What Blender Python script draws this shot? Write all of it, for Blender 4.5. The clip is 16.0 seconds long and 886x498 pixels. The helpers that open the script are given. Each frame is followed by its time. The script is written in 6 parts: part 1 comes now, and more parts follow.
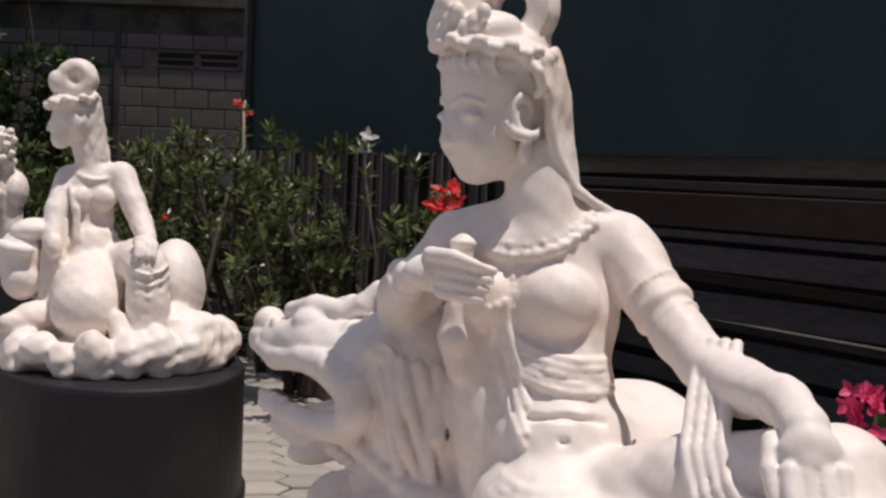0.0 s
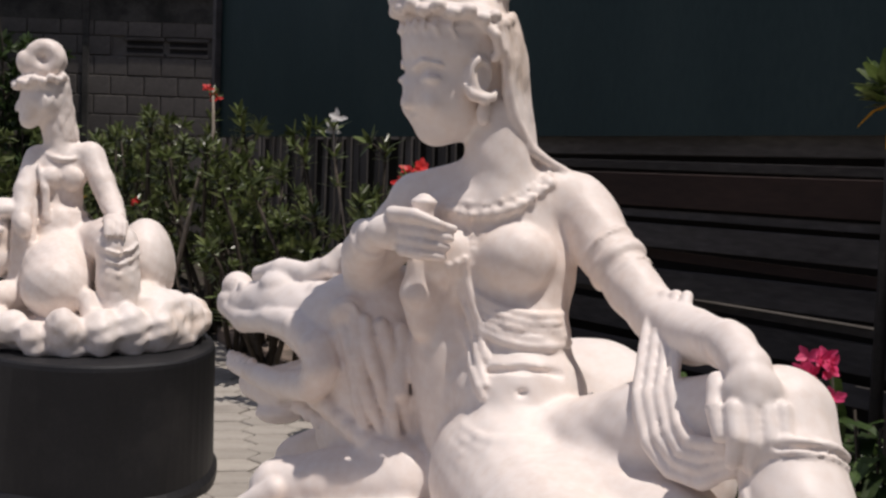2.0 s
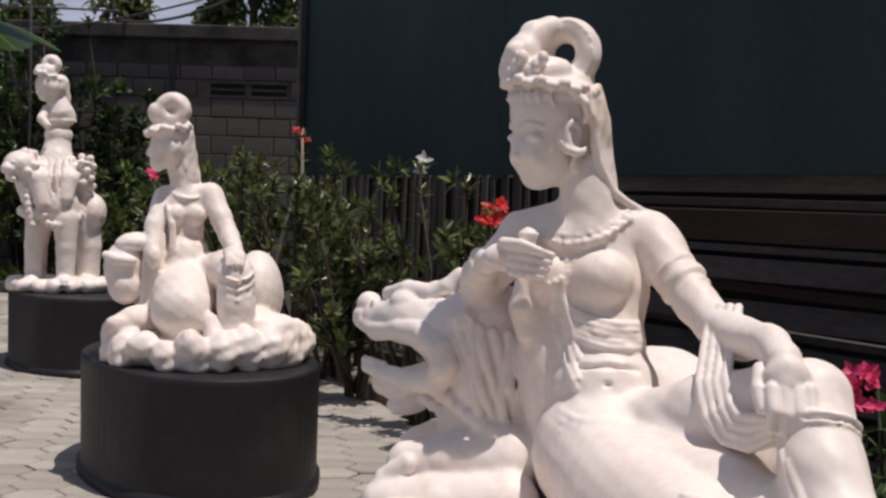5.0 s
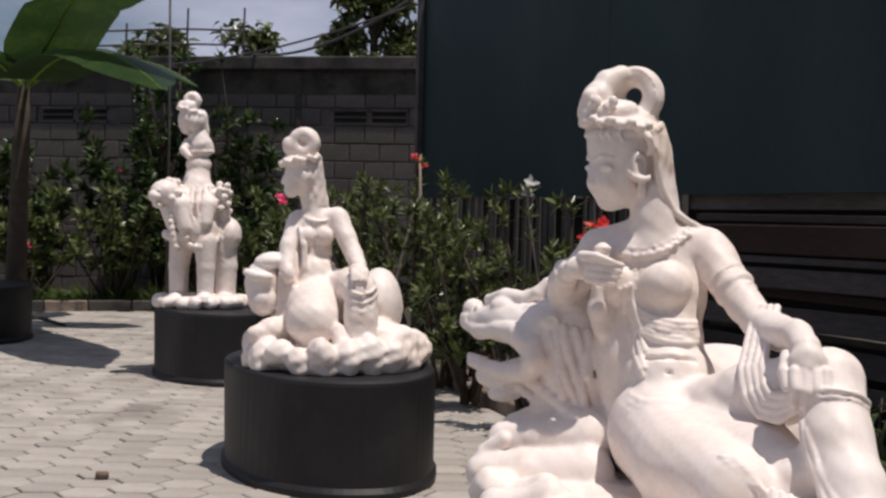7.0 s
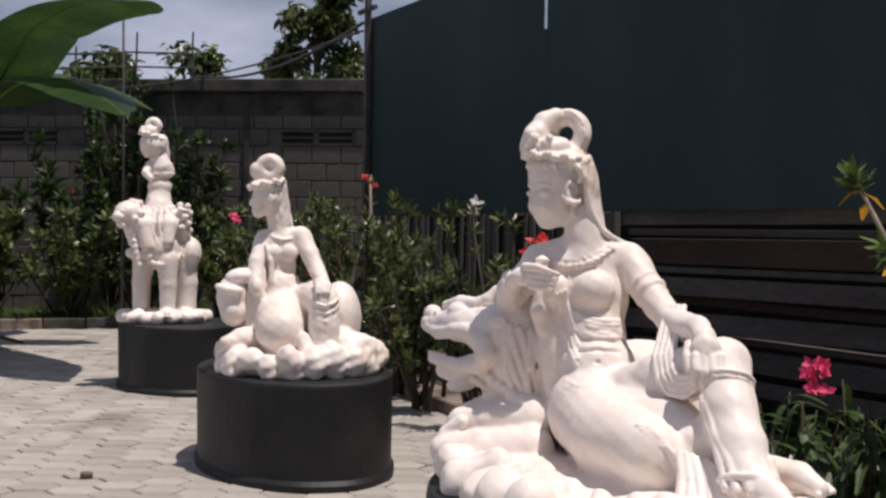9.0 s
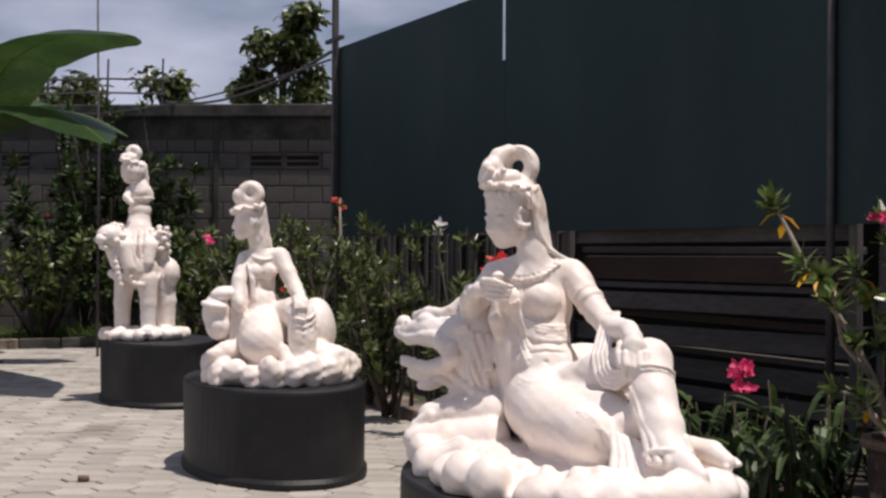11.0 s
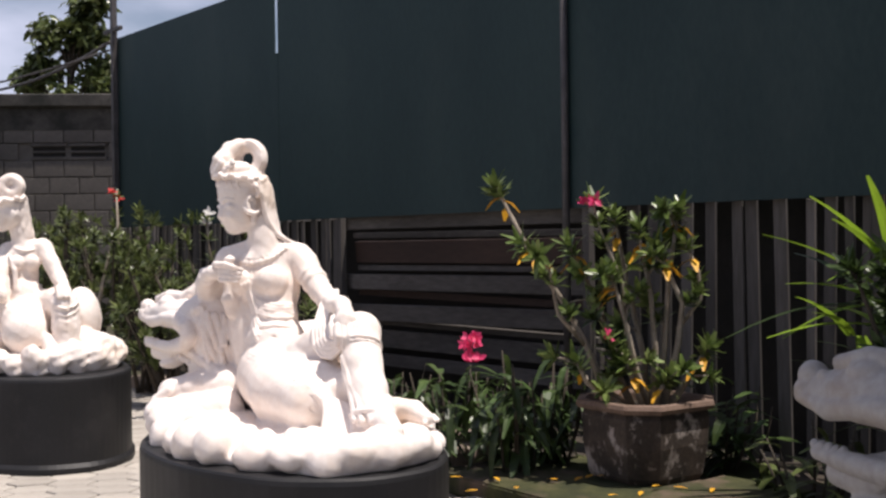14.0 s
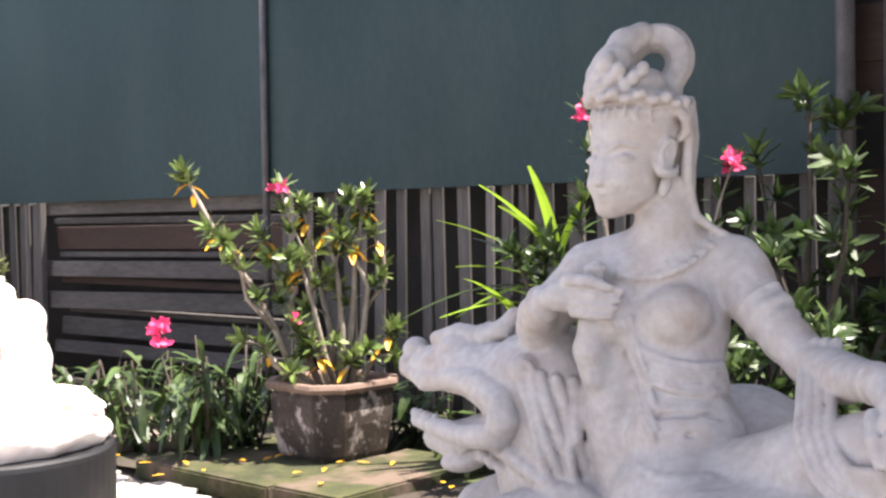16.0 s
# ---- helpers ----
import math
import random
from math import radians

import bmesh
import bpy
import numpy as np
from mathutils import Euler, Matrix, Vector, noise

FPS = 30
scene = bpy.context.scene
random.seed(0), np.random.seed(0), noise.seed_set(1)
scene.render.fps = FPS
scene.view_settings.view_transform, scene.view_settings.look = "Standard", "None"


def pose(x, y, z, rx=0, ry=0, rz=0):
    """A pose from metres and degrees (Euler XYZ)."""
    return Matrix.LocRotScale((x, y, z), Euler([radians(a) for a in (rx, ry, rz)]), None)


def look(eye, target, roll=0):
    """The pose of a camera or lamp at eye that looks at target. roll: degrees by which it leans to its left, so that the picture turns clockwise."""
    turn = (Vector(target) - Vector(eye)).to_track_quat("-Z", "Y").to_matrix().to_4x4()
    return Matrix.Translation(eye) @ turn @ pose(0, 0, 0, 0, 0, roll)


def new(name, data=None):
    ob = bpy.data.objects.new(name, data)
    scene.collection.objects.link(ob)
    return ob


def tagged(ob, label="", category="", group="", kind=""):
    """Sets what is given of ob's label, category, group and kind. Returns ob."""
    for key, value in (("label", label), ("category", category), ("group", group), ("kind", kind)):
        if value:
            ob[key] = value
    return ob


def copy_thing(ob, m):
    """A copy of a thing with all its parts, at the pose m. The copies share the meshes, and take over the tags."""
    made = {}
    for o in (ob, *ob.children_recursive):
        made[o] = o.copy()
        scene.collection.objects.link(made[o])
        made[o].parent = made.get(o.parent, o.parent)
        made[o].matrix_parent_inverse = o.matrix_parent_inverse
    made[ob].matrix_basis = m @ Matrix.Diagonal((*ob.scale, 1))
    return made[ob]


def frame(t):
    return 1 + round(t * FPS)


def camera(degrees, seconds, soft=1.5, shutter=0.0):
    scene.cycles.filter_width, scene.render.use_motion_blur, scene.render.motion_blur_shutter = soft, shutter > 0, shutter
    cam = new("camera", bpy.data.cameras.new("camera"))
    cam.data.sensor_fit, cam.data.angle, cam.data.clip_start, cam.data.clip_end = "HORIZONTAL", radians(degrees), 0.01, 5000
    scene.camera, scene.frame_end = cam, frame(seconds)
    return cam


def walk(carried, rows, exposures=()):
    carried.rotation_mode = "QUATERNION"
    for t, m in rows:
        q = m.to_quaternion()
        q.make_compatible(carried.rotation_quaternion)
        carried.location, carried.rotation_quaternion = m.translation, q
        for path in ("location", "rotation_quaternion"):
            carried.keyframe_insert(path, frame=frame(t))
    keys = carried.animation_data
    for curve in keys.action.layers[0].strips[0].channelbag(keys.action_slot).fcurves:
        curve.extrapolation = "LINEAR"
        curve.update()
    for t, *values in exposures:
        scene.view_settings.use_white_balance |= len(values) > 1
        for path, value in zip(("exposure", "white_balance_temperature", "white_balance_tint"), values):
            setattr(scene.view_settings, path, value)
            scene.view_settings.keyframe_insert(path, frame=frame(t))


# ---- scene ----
cam = camera(42.0, 16.0, 2.6)
PATH = [
    (0, (0.045, -0.116, 1.487), (0.012, 1.88, 1.36), 2.4),
    (0.5, (0.048, -0.12, 1.474), (0.026, 1.877, 1.355), 2.3),
    (1, (0.051, -0.136, 1.465), (0.03, 1.86, 1.33), 2.4),
    (1.5, (0.057, -0.154, 1.447), (0.064, 1.841, 1.312), 2.4),
    (2, (0.069, -0.185, 1.434), (0.084, 1.81, 1.292), 2.1),
    (2.5, (0.075, -0.238, 1.432), (0.06, 1.757, 1.294), 1.4),
    (3, (0.029, -0.313, 1.433), (-0.028, 1.682, 1.302), 2.3),
    (3.2, (0.008, -0.386, 1.43), (-0.03, 1.61, 1.308), 2.4),
    (5.3, (-0.023, -0.814, 1.447), (-0.15, 1.181, 1.372), 1.8),
    (5.5, (0.025, -0.856, 1.451), (-0.142, 1.136, 1.384), 2.1),
    (6, (0.125, -1.036, 1.452), (-0.108, 0.95, 1.401), 1.3),
    (6.5, (0.156, -1.193, 1.445), (-0.136, 0.785, 1.376), 0.9),
    (7, (0.097, -1.342, 1.444), (-0.207, 0.634, 1.389), 1.3),
    (7.5, (0.042, -1.495, 1.43), (-0.198, 0.49, 1.386), 1.3),
    (8, (0.027, -1.67, 1.442), (-0.16, 0.321, 1.417), 1.1),
    (10.3, (0.232, -2.412, 1.456), (0.006, -0.425, 1.43), 0.3),
    (10.5, (0.207, -2.481, 1.458), (0.01, -0.491, 1.432), 0.1),
    (11, (0.15, -2.654, 1.451), (0.01, -0.659, 1.459), 0.3),
    (11.5, (0.134, -2.791, 1.447), (0.047, -0.793, 1.446), 0.6),
    (12, (0.176, -2.879, 1.444), (0.158, -0.88, 1.421), 0.8),
    (12.5, (0.266, -2.96, 1.447), (0.237, -0.961, 1.434), 0.9),
    (13, (0.352, -3.012, 1.442), (0.334, -1.012, 1.416), 0.3),
    (13.5, (0.415, -3.053, 1.433), (0.461, -1.054, 1.412), -0.5),
    (14, (0.506, -3.114, 1.432), (0.692, -1.123, 1.418), -0.8),
    (14.5, (0.578, -3.159, 1.427), (0.876, -1.181, 1.404), -1.2),
    (15, (0.641, -3.225, 1.42), (1.051, -1.268, 1.382), -1.1),
    (15.5, (0.699, -3.281, 1.424), (1.204, -1.346, 1.385), -0.9),
    (16, (0.761, -3.347, 1.437), (1.384, -1.448, 1.389), -0.9),
]
EXPOSURES = [(0.0, -0.46, 6520, 15), (3.0, -0.49, 6520, 15), (6.5, -0.36, 6520, 15), (10.5, -0.22, 6520, 15), (13.2, 0.06, 6540, 15), (14.0, 0.32, 6580, 15), (14.5, 0.72, 6620, 15), (15.0, 1.36, 6600, 15), (15.5, 1.86, 6600, 15), (16.0, 2.20, 6600, 15)]
walk(cam, [(t, look(eye, target, roll)) for t, eye, target, roll in PATH], EXPOSURES)

# ---- world and sun ----
SUN_TO = Vector((0.26, -0.12, 0.957)).normalized()
world = bpy.data.worlds.new("sky")
scene.world = world
world.use_nodes = True
wn = world.node_tree.nodes
wl = world.node_tree.links
wn.clear()
w_out = wn.new("ShaderNodeOutputWorld")
w_bg = wn.new("ShaderNodeBackground")
w_sky = wn.new("ShaderNodeTexSky")
w_sky.sky_type = "NISHITA"
w_sky.sun_disc = False
w_sky.sun_elevation = math.asin(SUN_TO.z)
w_sky.sun_rotation = math.atan2(SUN_TO.x, SUN_TO.y)
w_sky.dust_density = 0.6
w_bg.inputs["Strength"].default_value = 0.060
w_geo = wn.new("ShaderNodeTexCoord")
w_map = wn.new("ShaderNodeMapping")
w_map.inputs["Scale"].default_value = (1.0, 1.0, 2.6)
w_noise = wn.new("ShaderNodeTexNoise")
w_noise.inputs["Scale"].default_value = 2.3
w_noise.inputs["Detail"].default_value = 6.0
w_ramp = wn.new("ShaderNodeValToRGB")
w_ramp.color_ramp.elements[0].position = 0.44
w_ramp.color_ramp.elements[1].position = 0.68
w_mix = wn.new("ShaderNodeMixRGB")
w_mix.inputs["Color2"].default_value = (11.5, 12.0, 14.8, 1)
wl.new(w_geo.outputs["Generated"], w_map.inputs["Vector"])
wl.new(w_map.outputs["Vector"], w_noise.inputs["Vector"])
wl.new(w_noise.outputs["Fac"], w_ramp.inputs["Fac"])
wl.new(w_ramp.outputs["Color"], w_mix.inputs["Fac"])
wl.new(w_sky.outputs["Color"], w_mix.inputs["Color1"])
wl.new(w_mix.outputs["Color"], w_bg.inputs["Color"])
wl.new(w_bg.outputs["Background"], w_out.inputs["Surface"])

sun_data = bpy.data.lights.new("sun", "SUN")
sun_data.energy = 5.0
sun_data.angle = radians(0.6)
sun_data.color = (1.0, 0.95, 0.87)
sun = new("sun", sun_data)
sun.matrix_world = look((0, 0, 30), tuple(Vector((0, 0, 30)) - SUN_TO))

# ---- materials ----
def material(name, colours, scale=8.0, rough=0.6, bump=0.2, fine=60.0, metal=0.0, spec=0.4, stain=None, stain_scale=2.0,
             stain_lo=0.5, stain_hi=0.62, sub=0.0, jitter=0.0, stretch=(1, 1, 1), bump_dist=0.01, trans=0.0):
    """Two-scale procedural surface: broad and fine noise mix the colours, a third noise lays stains over them."""
    m = bpy.data.materials.new(name)
    m.use_nodes = True
    n, l = m.node_tree.nodes, m.node_tree.links
    b = n["Principled BSDF"]
    tc = n.new("ShaderNodeTexCoord")
    mp = n.new("ShaderNodeMapping")
    mp.inputs["Scale"].default_value = stretch
    l.new(tc.outputs["Object"], mp.inputs["Vector"])
    a = n.new("ShaderNodeTexNoise")
    a.inputs["Scale"].default_value = scale
    a.inputs["Detail"].default_value = 5.0
    f = n.new("ShaderNodeTexNoise")
    f.inputs["Scale"].default_value = fine
    f.inputs["Detail"].default_value = 4.0
    for t in (a, f):
        l.new(mp.outputs["Vector"], t.inputs["Vector"])
    mix = n.new("ShaderNodeMath")
    mix.operation = "MULTIPLY_ADD"
    mix.inputs[1].default_value = 0.35
    l.new(f.outputs["Fac"], mix.inputs[0])
    sc = n.new("ShaderNodeMath")
    sc.operation = "MULTIPLY"
    sc.inputs[1].default_value = 0.65
    l.new(a.outputs["Fac"], sc.inputs[0])
    l.new(sc.outputs[0], mix.inputs[2])
    ramp = n.new("ShaderNodeValToRGB")
    el = ramp.color_ramp.elements
    el[0].position, el[1].position = 0.33, 0.67
    el[0].color, el[1].color = (*colours[0], 1), (*colours[-1], 1)
    if len(colours) == 3:
        e = el.new(0.5)
        e.color = (*colours[1], 1)
    l.new(mix.outputs[0], ramp.inputs["Fac"])
    col = ramp.outputs["Color"]
    if stain:
        s = n.new("ShaderNodeTexNoise")
        s.inputs["Scale"].default_value = stain_scale
        s.inputs["Detail"].default_value = 7.0
        s.inputs["Roughness"].default_value = 0.65
        l.new(mp.outputs["Vector"], s.inputs["Vector"])
        sr = n.new("ShaderNodeValToRGB")
        sr.color_ramp.elements[0].position, sr.color_ramp.elements[1].position = stain_lo, stain_hi
        l.new(s.outputs["Fac"], sr.inputs["Fac"])
        mx = n.new("ShaderNodeMixRGB")
        mx.inputs["Color2"].default_value = (*stain, 1)
        l.new(sr.outputs["Color"], mx.inputs["Fac"])
        l.new(col, mx.inputs["Color1"])
        col = mx.outputs["Color"]
    if jitter:
        oi = n.new("ShaderNodeObjectInfo")
        gi = n.new("ShaderNodeNewGeometry")
        add = n.new("ShaderNodeMath")
        add.operation = "ADD"
        l.new(oi.outputs["Random"], add.inputs[0])
        l.new(gi.outputs["Random Per Island"], add.inputs[1])
        fr = n.new("ShaderNodeMath")
        fr.operation = "FRACT"
        l.new(add.outputs[0], fr.inputs[0])
        mr = n.new("ShaderNodeMapRange")
        mr.inputs["To Min"].default_value, mr.inputs["To Max"].default_value = 1 - jitter, 1 + jitter
        l.new(fr.outputs[0], mr.inputs["Value"])
        hs = n.new("ShaderNodeHueSaturation")
        l.new(mr.outputs["Result"], hs.inputs["Value"])
        l.new(col, hs.inputs["Color"])
        col = hs.outputs["Color"]
    l.new(col, b.inputs["Base Color"])
    b.inputs["Roughness"].default_value = rough
    b.inputs["Metallic"].default_value = metal
    b.inputs["Specular IOR Level"].default_value = spec
    if sub:
        b.inputs["Subsurface Weight"].default_value = sub
        b.inputs["Subsurface Radius"].default_value = (0.02, 0.014, 0.01)
        b.inputs["Subsurface Scale"].default_value = 0.6
    if trans:
        tr = n.new("ShaderNodeBsdfTranslucent")
        l.new(col, tr.inputs["Color"])
        ms = n.new("ShaderNodeMixShader")
        ms.inputs["Fac"].default_value = trans
        l.new(b.outputs["BSDF"], ms.inputs[1])
        l.new(tr.outputs["BSDF"], ms.inputs[2])
        l.new(ms.outputs["Shader"], n["Material Output"].inputs["Surface"])
    bp = n.new("ShaderNodeBump")
    bp.inputs["Strength"].default_value = bump
    bp.inputs["Distance"].default_value = bump_dist
    l.new(mix.outputs[0], bp.inputs["Height"])
    l.new(bp.outputs["Normal"], b.inputs["Normal"])
    return m


M_MARBLE = material("white_marble", [(0.75, 0.635, 0.56), (0.825, 0.738, 0.68), (0.87, 0.803, 0.76)], 2.2, 0.5, 0.06, 55.0, spec=0.35, stain=(0.66, 0.50, 0.37), stain_scale=3.2, stain_lo=0.56, stain_hi=0.80)
# greyer, darker copy of the marble: one statue's shade is put into the colour
M_MARBLE_SHADED = material("grey_shaded_marble", [(0.265, 0.242, 0.226), (0.36, 0.335, 0.316), (0.44, 0.414, 0.395)], 5.0, 0.6, 0.12, 50.0, stain=(0.27, 0.22, 0.185), stain_scale=5.0, stain_lo=0.5, stain_hi=0.72)
M_BLACK = material("black_paint", [(0.009, 0.009, 0.010), (0.017, 0.0165, 0.018)], 3.0, 0.55, 0.25, 70.0, spec=0.3, stain=(0.035, 0.033, 0.033), stain_scale=2.5, stain_lo=0.55, stain_hi=0.85)
M_PAVER = material("grey_paver", [(0.27, 0.24, 0.21), (0.36, 0.33, 0.29), (0.42, 0.385, 0.345)], 4.0, 0.85, 0.35, 90.0, stain=(0.20, 0.175, 0.15), stain_scale=1.3, stain_lo=0.52, stain_hi=0.75, jitter=0.14)
M_JOINT = material("joint_sand", [(0.10, 0.085, 0.07), (0.19, 0.165, 0.14)], 6.0, 0.95, 0.5, 80.0)
M_SHEET = material("green_sheet", [(0.009, 0.024, 0.025), (0.0135, 0.031, 0.032), (0.020, 0.040, 0.040)], 1.1, 0.55, 0.05, 30.0, spec=0.25, stain=(0.03, 0.047, 0.046), stain_scale=0.9, stain_lo=0.5, stain_hi=0.8, stretch=(1, 1, 0.45))
M_BLOCK = material("concrete_block", [(0.080, 0.071, 0.063), (0.125, 0.111, 0.10), (0.165, 0.147, 0.132)], 1.6, 0.9, 0.5, 30.0, stain=(0.04, 0.035, 0.032), stain_scale=0.7, stain_lo=0.42, stain_hi=0.7, jitter=0.12)
M_MORTAR = material("mortar", [(0.085, 0.076, 0.068), (0.13, 0.116, 0.104)], 4.0, 0.95, 0.4, 40.0)
M_CAP = material("weathered_concrete", [(0.03, 0.028, 0.025), (0.08, 0.073, 0.066)], 2.0, 0.9, 0.5, 30.0, stain=(0.02, 0.02, 0.017), stain_scale=1.5)
M_SLAT = material("weathered_wood", [(0.035, 0.030, 0.027), (0.068, 0.060, 0.054), (0.11, 0.097, 0.09)], 3.0, 0.85, 0.5, 40.0, stretch=(1, 1, 0.12), jitter=0.4)
M_PLANK = material("grey_plank", [(0.035, 0.030, 0.027), (0.065, 0.057, 0.052), (0.11, 0.098, 0.09)], 3.0, 0.85, 0.5, 40.0, stretch=(0.2, 0.2, 1), jitter=0.3)
M_BROWN = material("brown_plank", [(0.028, 0.016, 0.012), (0.060, 0.034, 0.025)], 3.0, 0.8, 0.4, 40.0, stretch=(0.2, 0.2, 1))
M_POST = material("steel_post", [(0.05, 0.045, 0.045), (0.11, 0.10, 0.10)], 6.0, 0.6, 0.2, 60.0, metal=0.3)
M_SOIL = material("soil", [(0.022, 0.017, 0.012), (0.05, 0.038, 0.027)], 5.0, 0.95, 0.8, 40.0, stain=(0.045, 0.06, 0.018), stain_scale=2.0, stain_lo=0.5, stain_hi=0.65)
M_KERB = material("kerb_concrete", [(0.16, 0.12, 0.095), (0.28, 0.22, 0.18)], 3.0, 0.9, 0.5, 40.0, stain=(0.06, 0.05, 0.04), stain_scale=2.5)
M_MOSS = material("mossy_slab", [(0.014, 0.017, 0.006), (0.032, 0.035, 0.010), (0.06, 0.058, 0.02)], 5.0, 0.95, 0.9, 50.0, stain=(0.10, 0.07, 0.05), stain_scale=2.2, stain_lo=0.52, stain_hi=0.64)
M_POT = material("lichened_pot", [(0.022, 0.018, 0.014), (0.048, 0.036, 0.028), (0.085, 0.062, 0.048)], 5.0, 0.85, 0.5, 50.0, stain=(0.36, 0.31, 0.28), stain_scale=6.5, stain_lo=0.54, stain_hi=0.63)
M_RIM = material("pot_rim", [(0.085, 0.055, 0.040), (0.21, 0.14, 0.105)], 8.0, 0.8, 0.4, 50.0)
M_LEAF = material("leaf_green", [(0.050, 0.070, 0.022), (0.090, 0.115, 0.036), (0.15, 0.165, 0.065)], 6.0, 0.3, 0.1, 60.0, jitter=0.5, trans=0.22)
# lighter copy of the leaf green, strong sun put into the colour
M_LEAF_SUN = material("leaf_sunlit", [(0.06, 0.095, 0.024), (0.11, 0.155, 0.042), (0.19, 0.225, 0.085)], 6.0, 0.28, 0.1, 60.0, jitter=0.5, trans=0.22)
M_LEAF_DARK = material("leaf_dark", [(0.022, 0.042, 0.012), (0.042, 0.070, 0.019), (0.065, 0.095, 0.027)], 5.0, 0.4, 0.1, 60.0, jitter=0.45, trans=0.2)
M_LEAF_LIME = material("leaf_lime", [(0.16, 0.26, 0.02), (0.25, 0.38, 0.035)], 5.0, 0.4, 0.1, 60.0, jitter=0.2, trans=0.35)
M_BANANA = material("banana_leaf", [(0.016, 0.036, 0.012), (0.03, 0.064, 0.017), (0.065, 0.11, 0.025)], 2.0, 0.4, 0.2, 20.0, trans=0.35)
M_YELLOW = material("yellow_leaf", [(0.65, 0.30, 0.02), (0.85, 0.48, 0.04)], 8.0, 0.5, 0.1, 60.0, trans=0.25)
M_STEM = material("pale_stem", [(0.17, 0.135, 0.10), (0.36, 0.31, 0.255)], 9.0, 0.8, 0.4, 70.0)
M_STEM_DARK = material("dark_stem", [(0.03, 0.024, 0.017), (0.07, 0.055, 0.04)], 9.0, 0.85, 0.4, 70.0)
M_PINK = material("pink_petal", [(0.70, 0.03, 0.14), (0.85, 0.10, 0.25)], 20.0, 0.5, 0.1, 80.0, trans=0.3)
M_RED = material("red_petal", [(0.60, 0.02, 0.025), (0.75, 0.06, 0.05)], 20.0, 0.5, 0.1, 80.0, trans=0.3)
M_WHITE = material("white_petal", [(0.75, 0.72, 0.68), (0.82, 0.80, 0.78)], 20.0, 0.5, 0.1, 80.0, trans=0.3)
M_GRASS = material("grass", [(0.05, 0.085, 0.015), (0.10, 0.15, 0.03)], 6.0, 0.6, 0.2, 60.0, jitter=0.4, trans=0.3)
# near-black: shade painted into fence gaps and vents, also dark shed boards
M_DARK_VOID = material("gap_shade_dark_board", [(0.010, 0.009, 0.008), (0.022, 0.019, 0.017)], 3.0, 0.9, 0.3, 30.0)


# ---- mesh helpers ----
def part(name, bm, mat, parent=None, label="", smooth=False):
    """Links a bmesh as one mesh object, under a thing or a part."""
    me = bpy.data.meshes.new(name)
    bm.to_mesh(me)
    bm.free()
    me.materials.append(mat)
    if smooth:
        for p in me.polygons:
            p.use_smooth = True
    ob = new(name, me)
    if parent:
        ob.parent = parent
    if label:
        ob["label"] = label
    return ob


def mesh_part(name, verts, faces, mat, parent=None, label="", smooth=False):
    me = bpy.data.meshes.new(name)
    me.from_pydata(verts, [], faces)
    me.materials.append(mat)
    if smooth:
        me.shade_smooth()
    ob = new(name, me)
    if parent:
        ob.parent = parent
    if label:
        ob["label"] = label
    return ob


def add_box(bm, m, sx, sy, sz, bevel=0.0):
    r = bmesh.ops.create_cube(bm, size=1.0, matrix=m @ Matrix.Diagonal((sx, sy, sz, 1)))
    if bevel:
        es = list({e for v in r["verts"] for e in v.link_edges})
        bmesh.ops.bevel(bm, geom=es, offset=bevel, segments=1, affect="EDGES", profile=0.5)


def tube(bm, pts, radii, sides=6):
    """A tapered tube along points."""
    rings = []
    pts = [Vector(p) for p in pts]
    for i, p in enumerate(pts):
        d = (pts[min(i + 1, len(pts) - 1)] - pts[max(i - 1, 0)]).normalized()
        a = d.cross(Vector((0.31, 0.77, 0.55))).normalized()
        b = d.cross(a)
        rings.append([bm.verts.new(p + (a * math.cos(2 * math.pi * k / sides) + b * math.sin(2 * math.pi * k / sides)) * radii[i]) for k in range(sides)])
    for r0, r1 in zip(rings, rings[1:]):
        for k in range(sides):
            bm.faces.new((r0[k], r0[(k + 1) % sides], r1[(k + 1) % sides], r1[k]))
    bm.faces.new(rings[-1])
    bm.faces.new(rings[0][::-1])


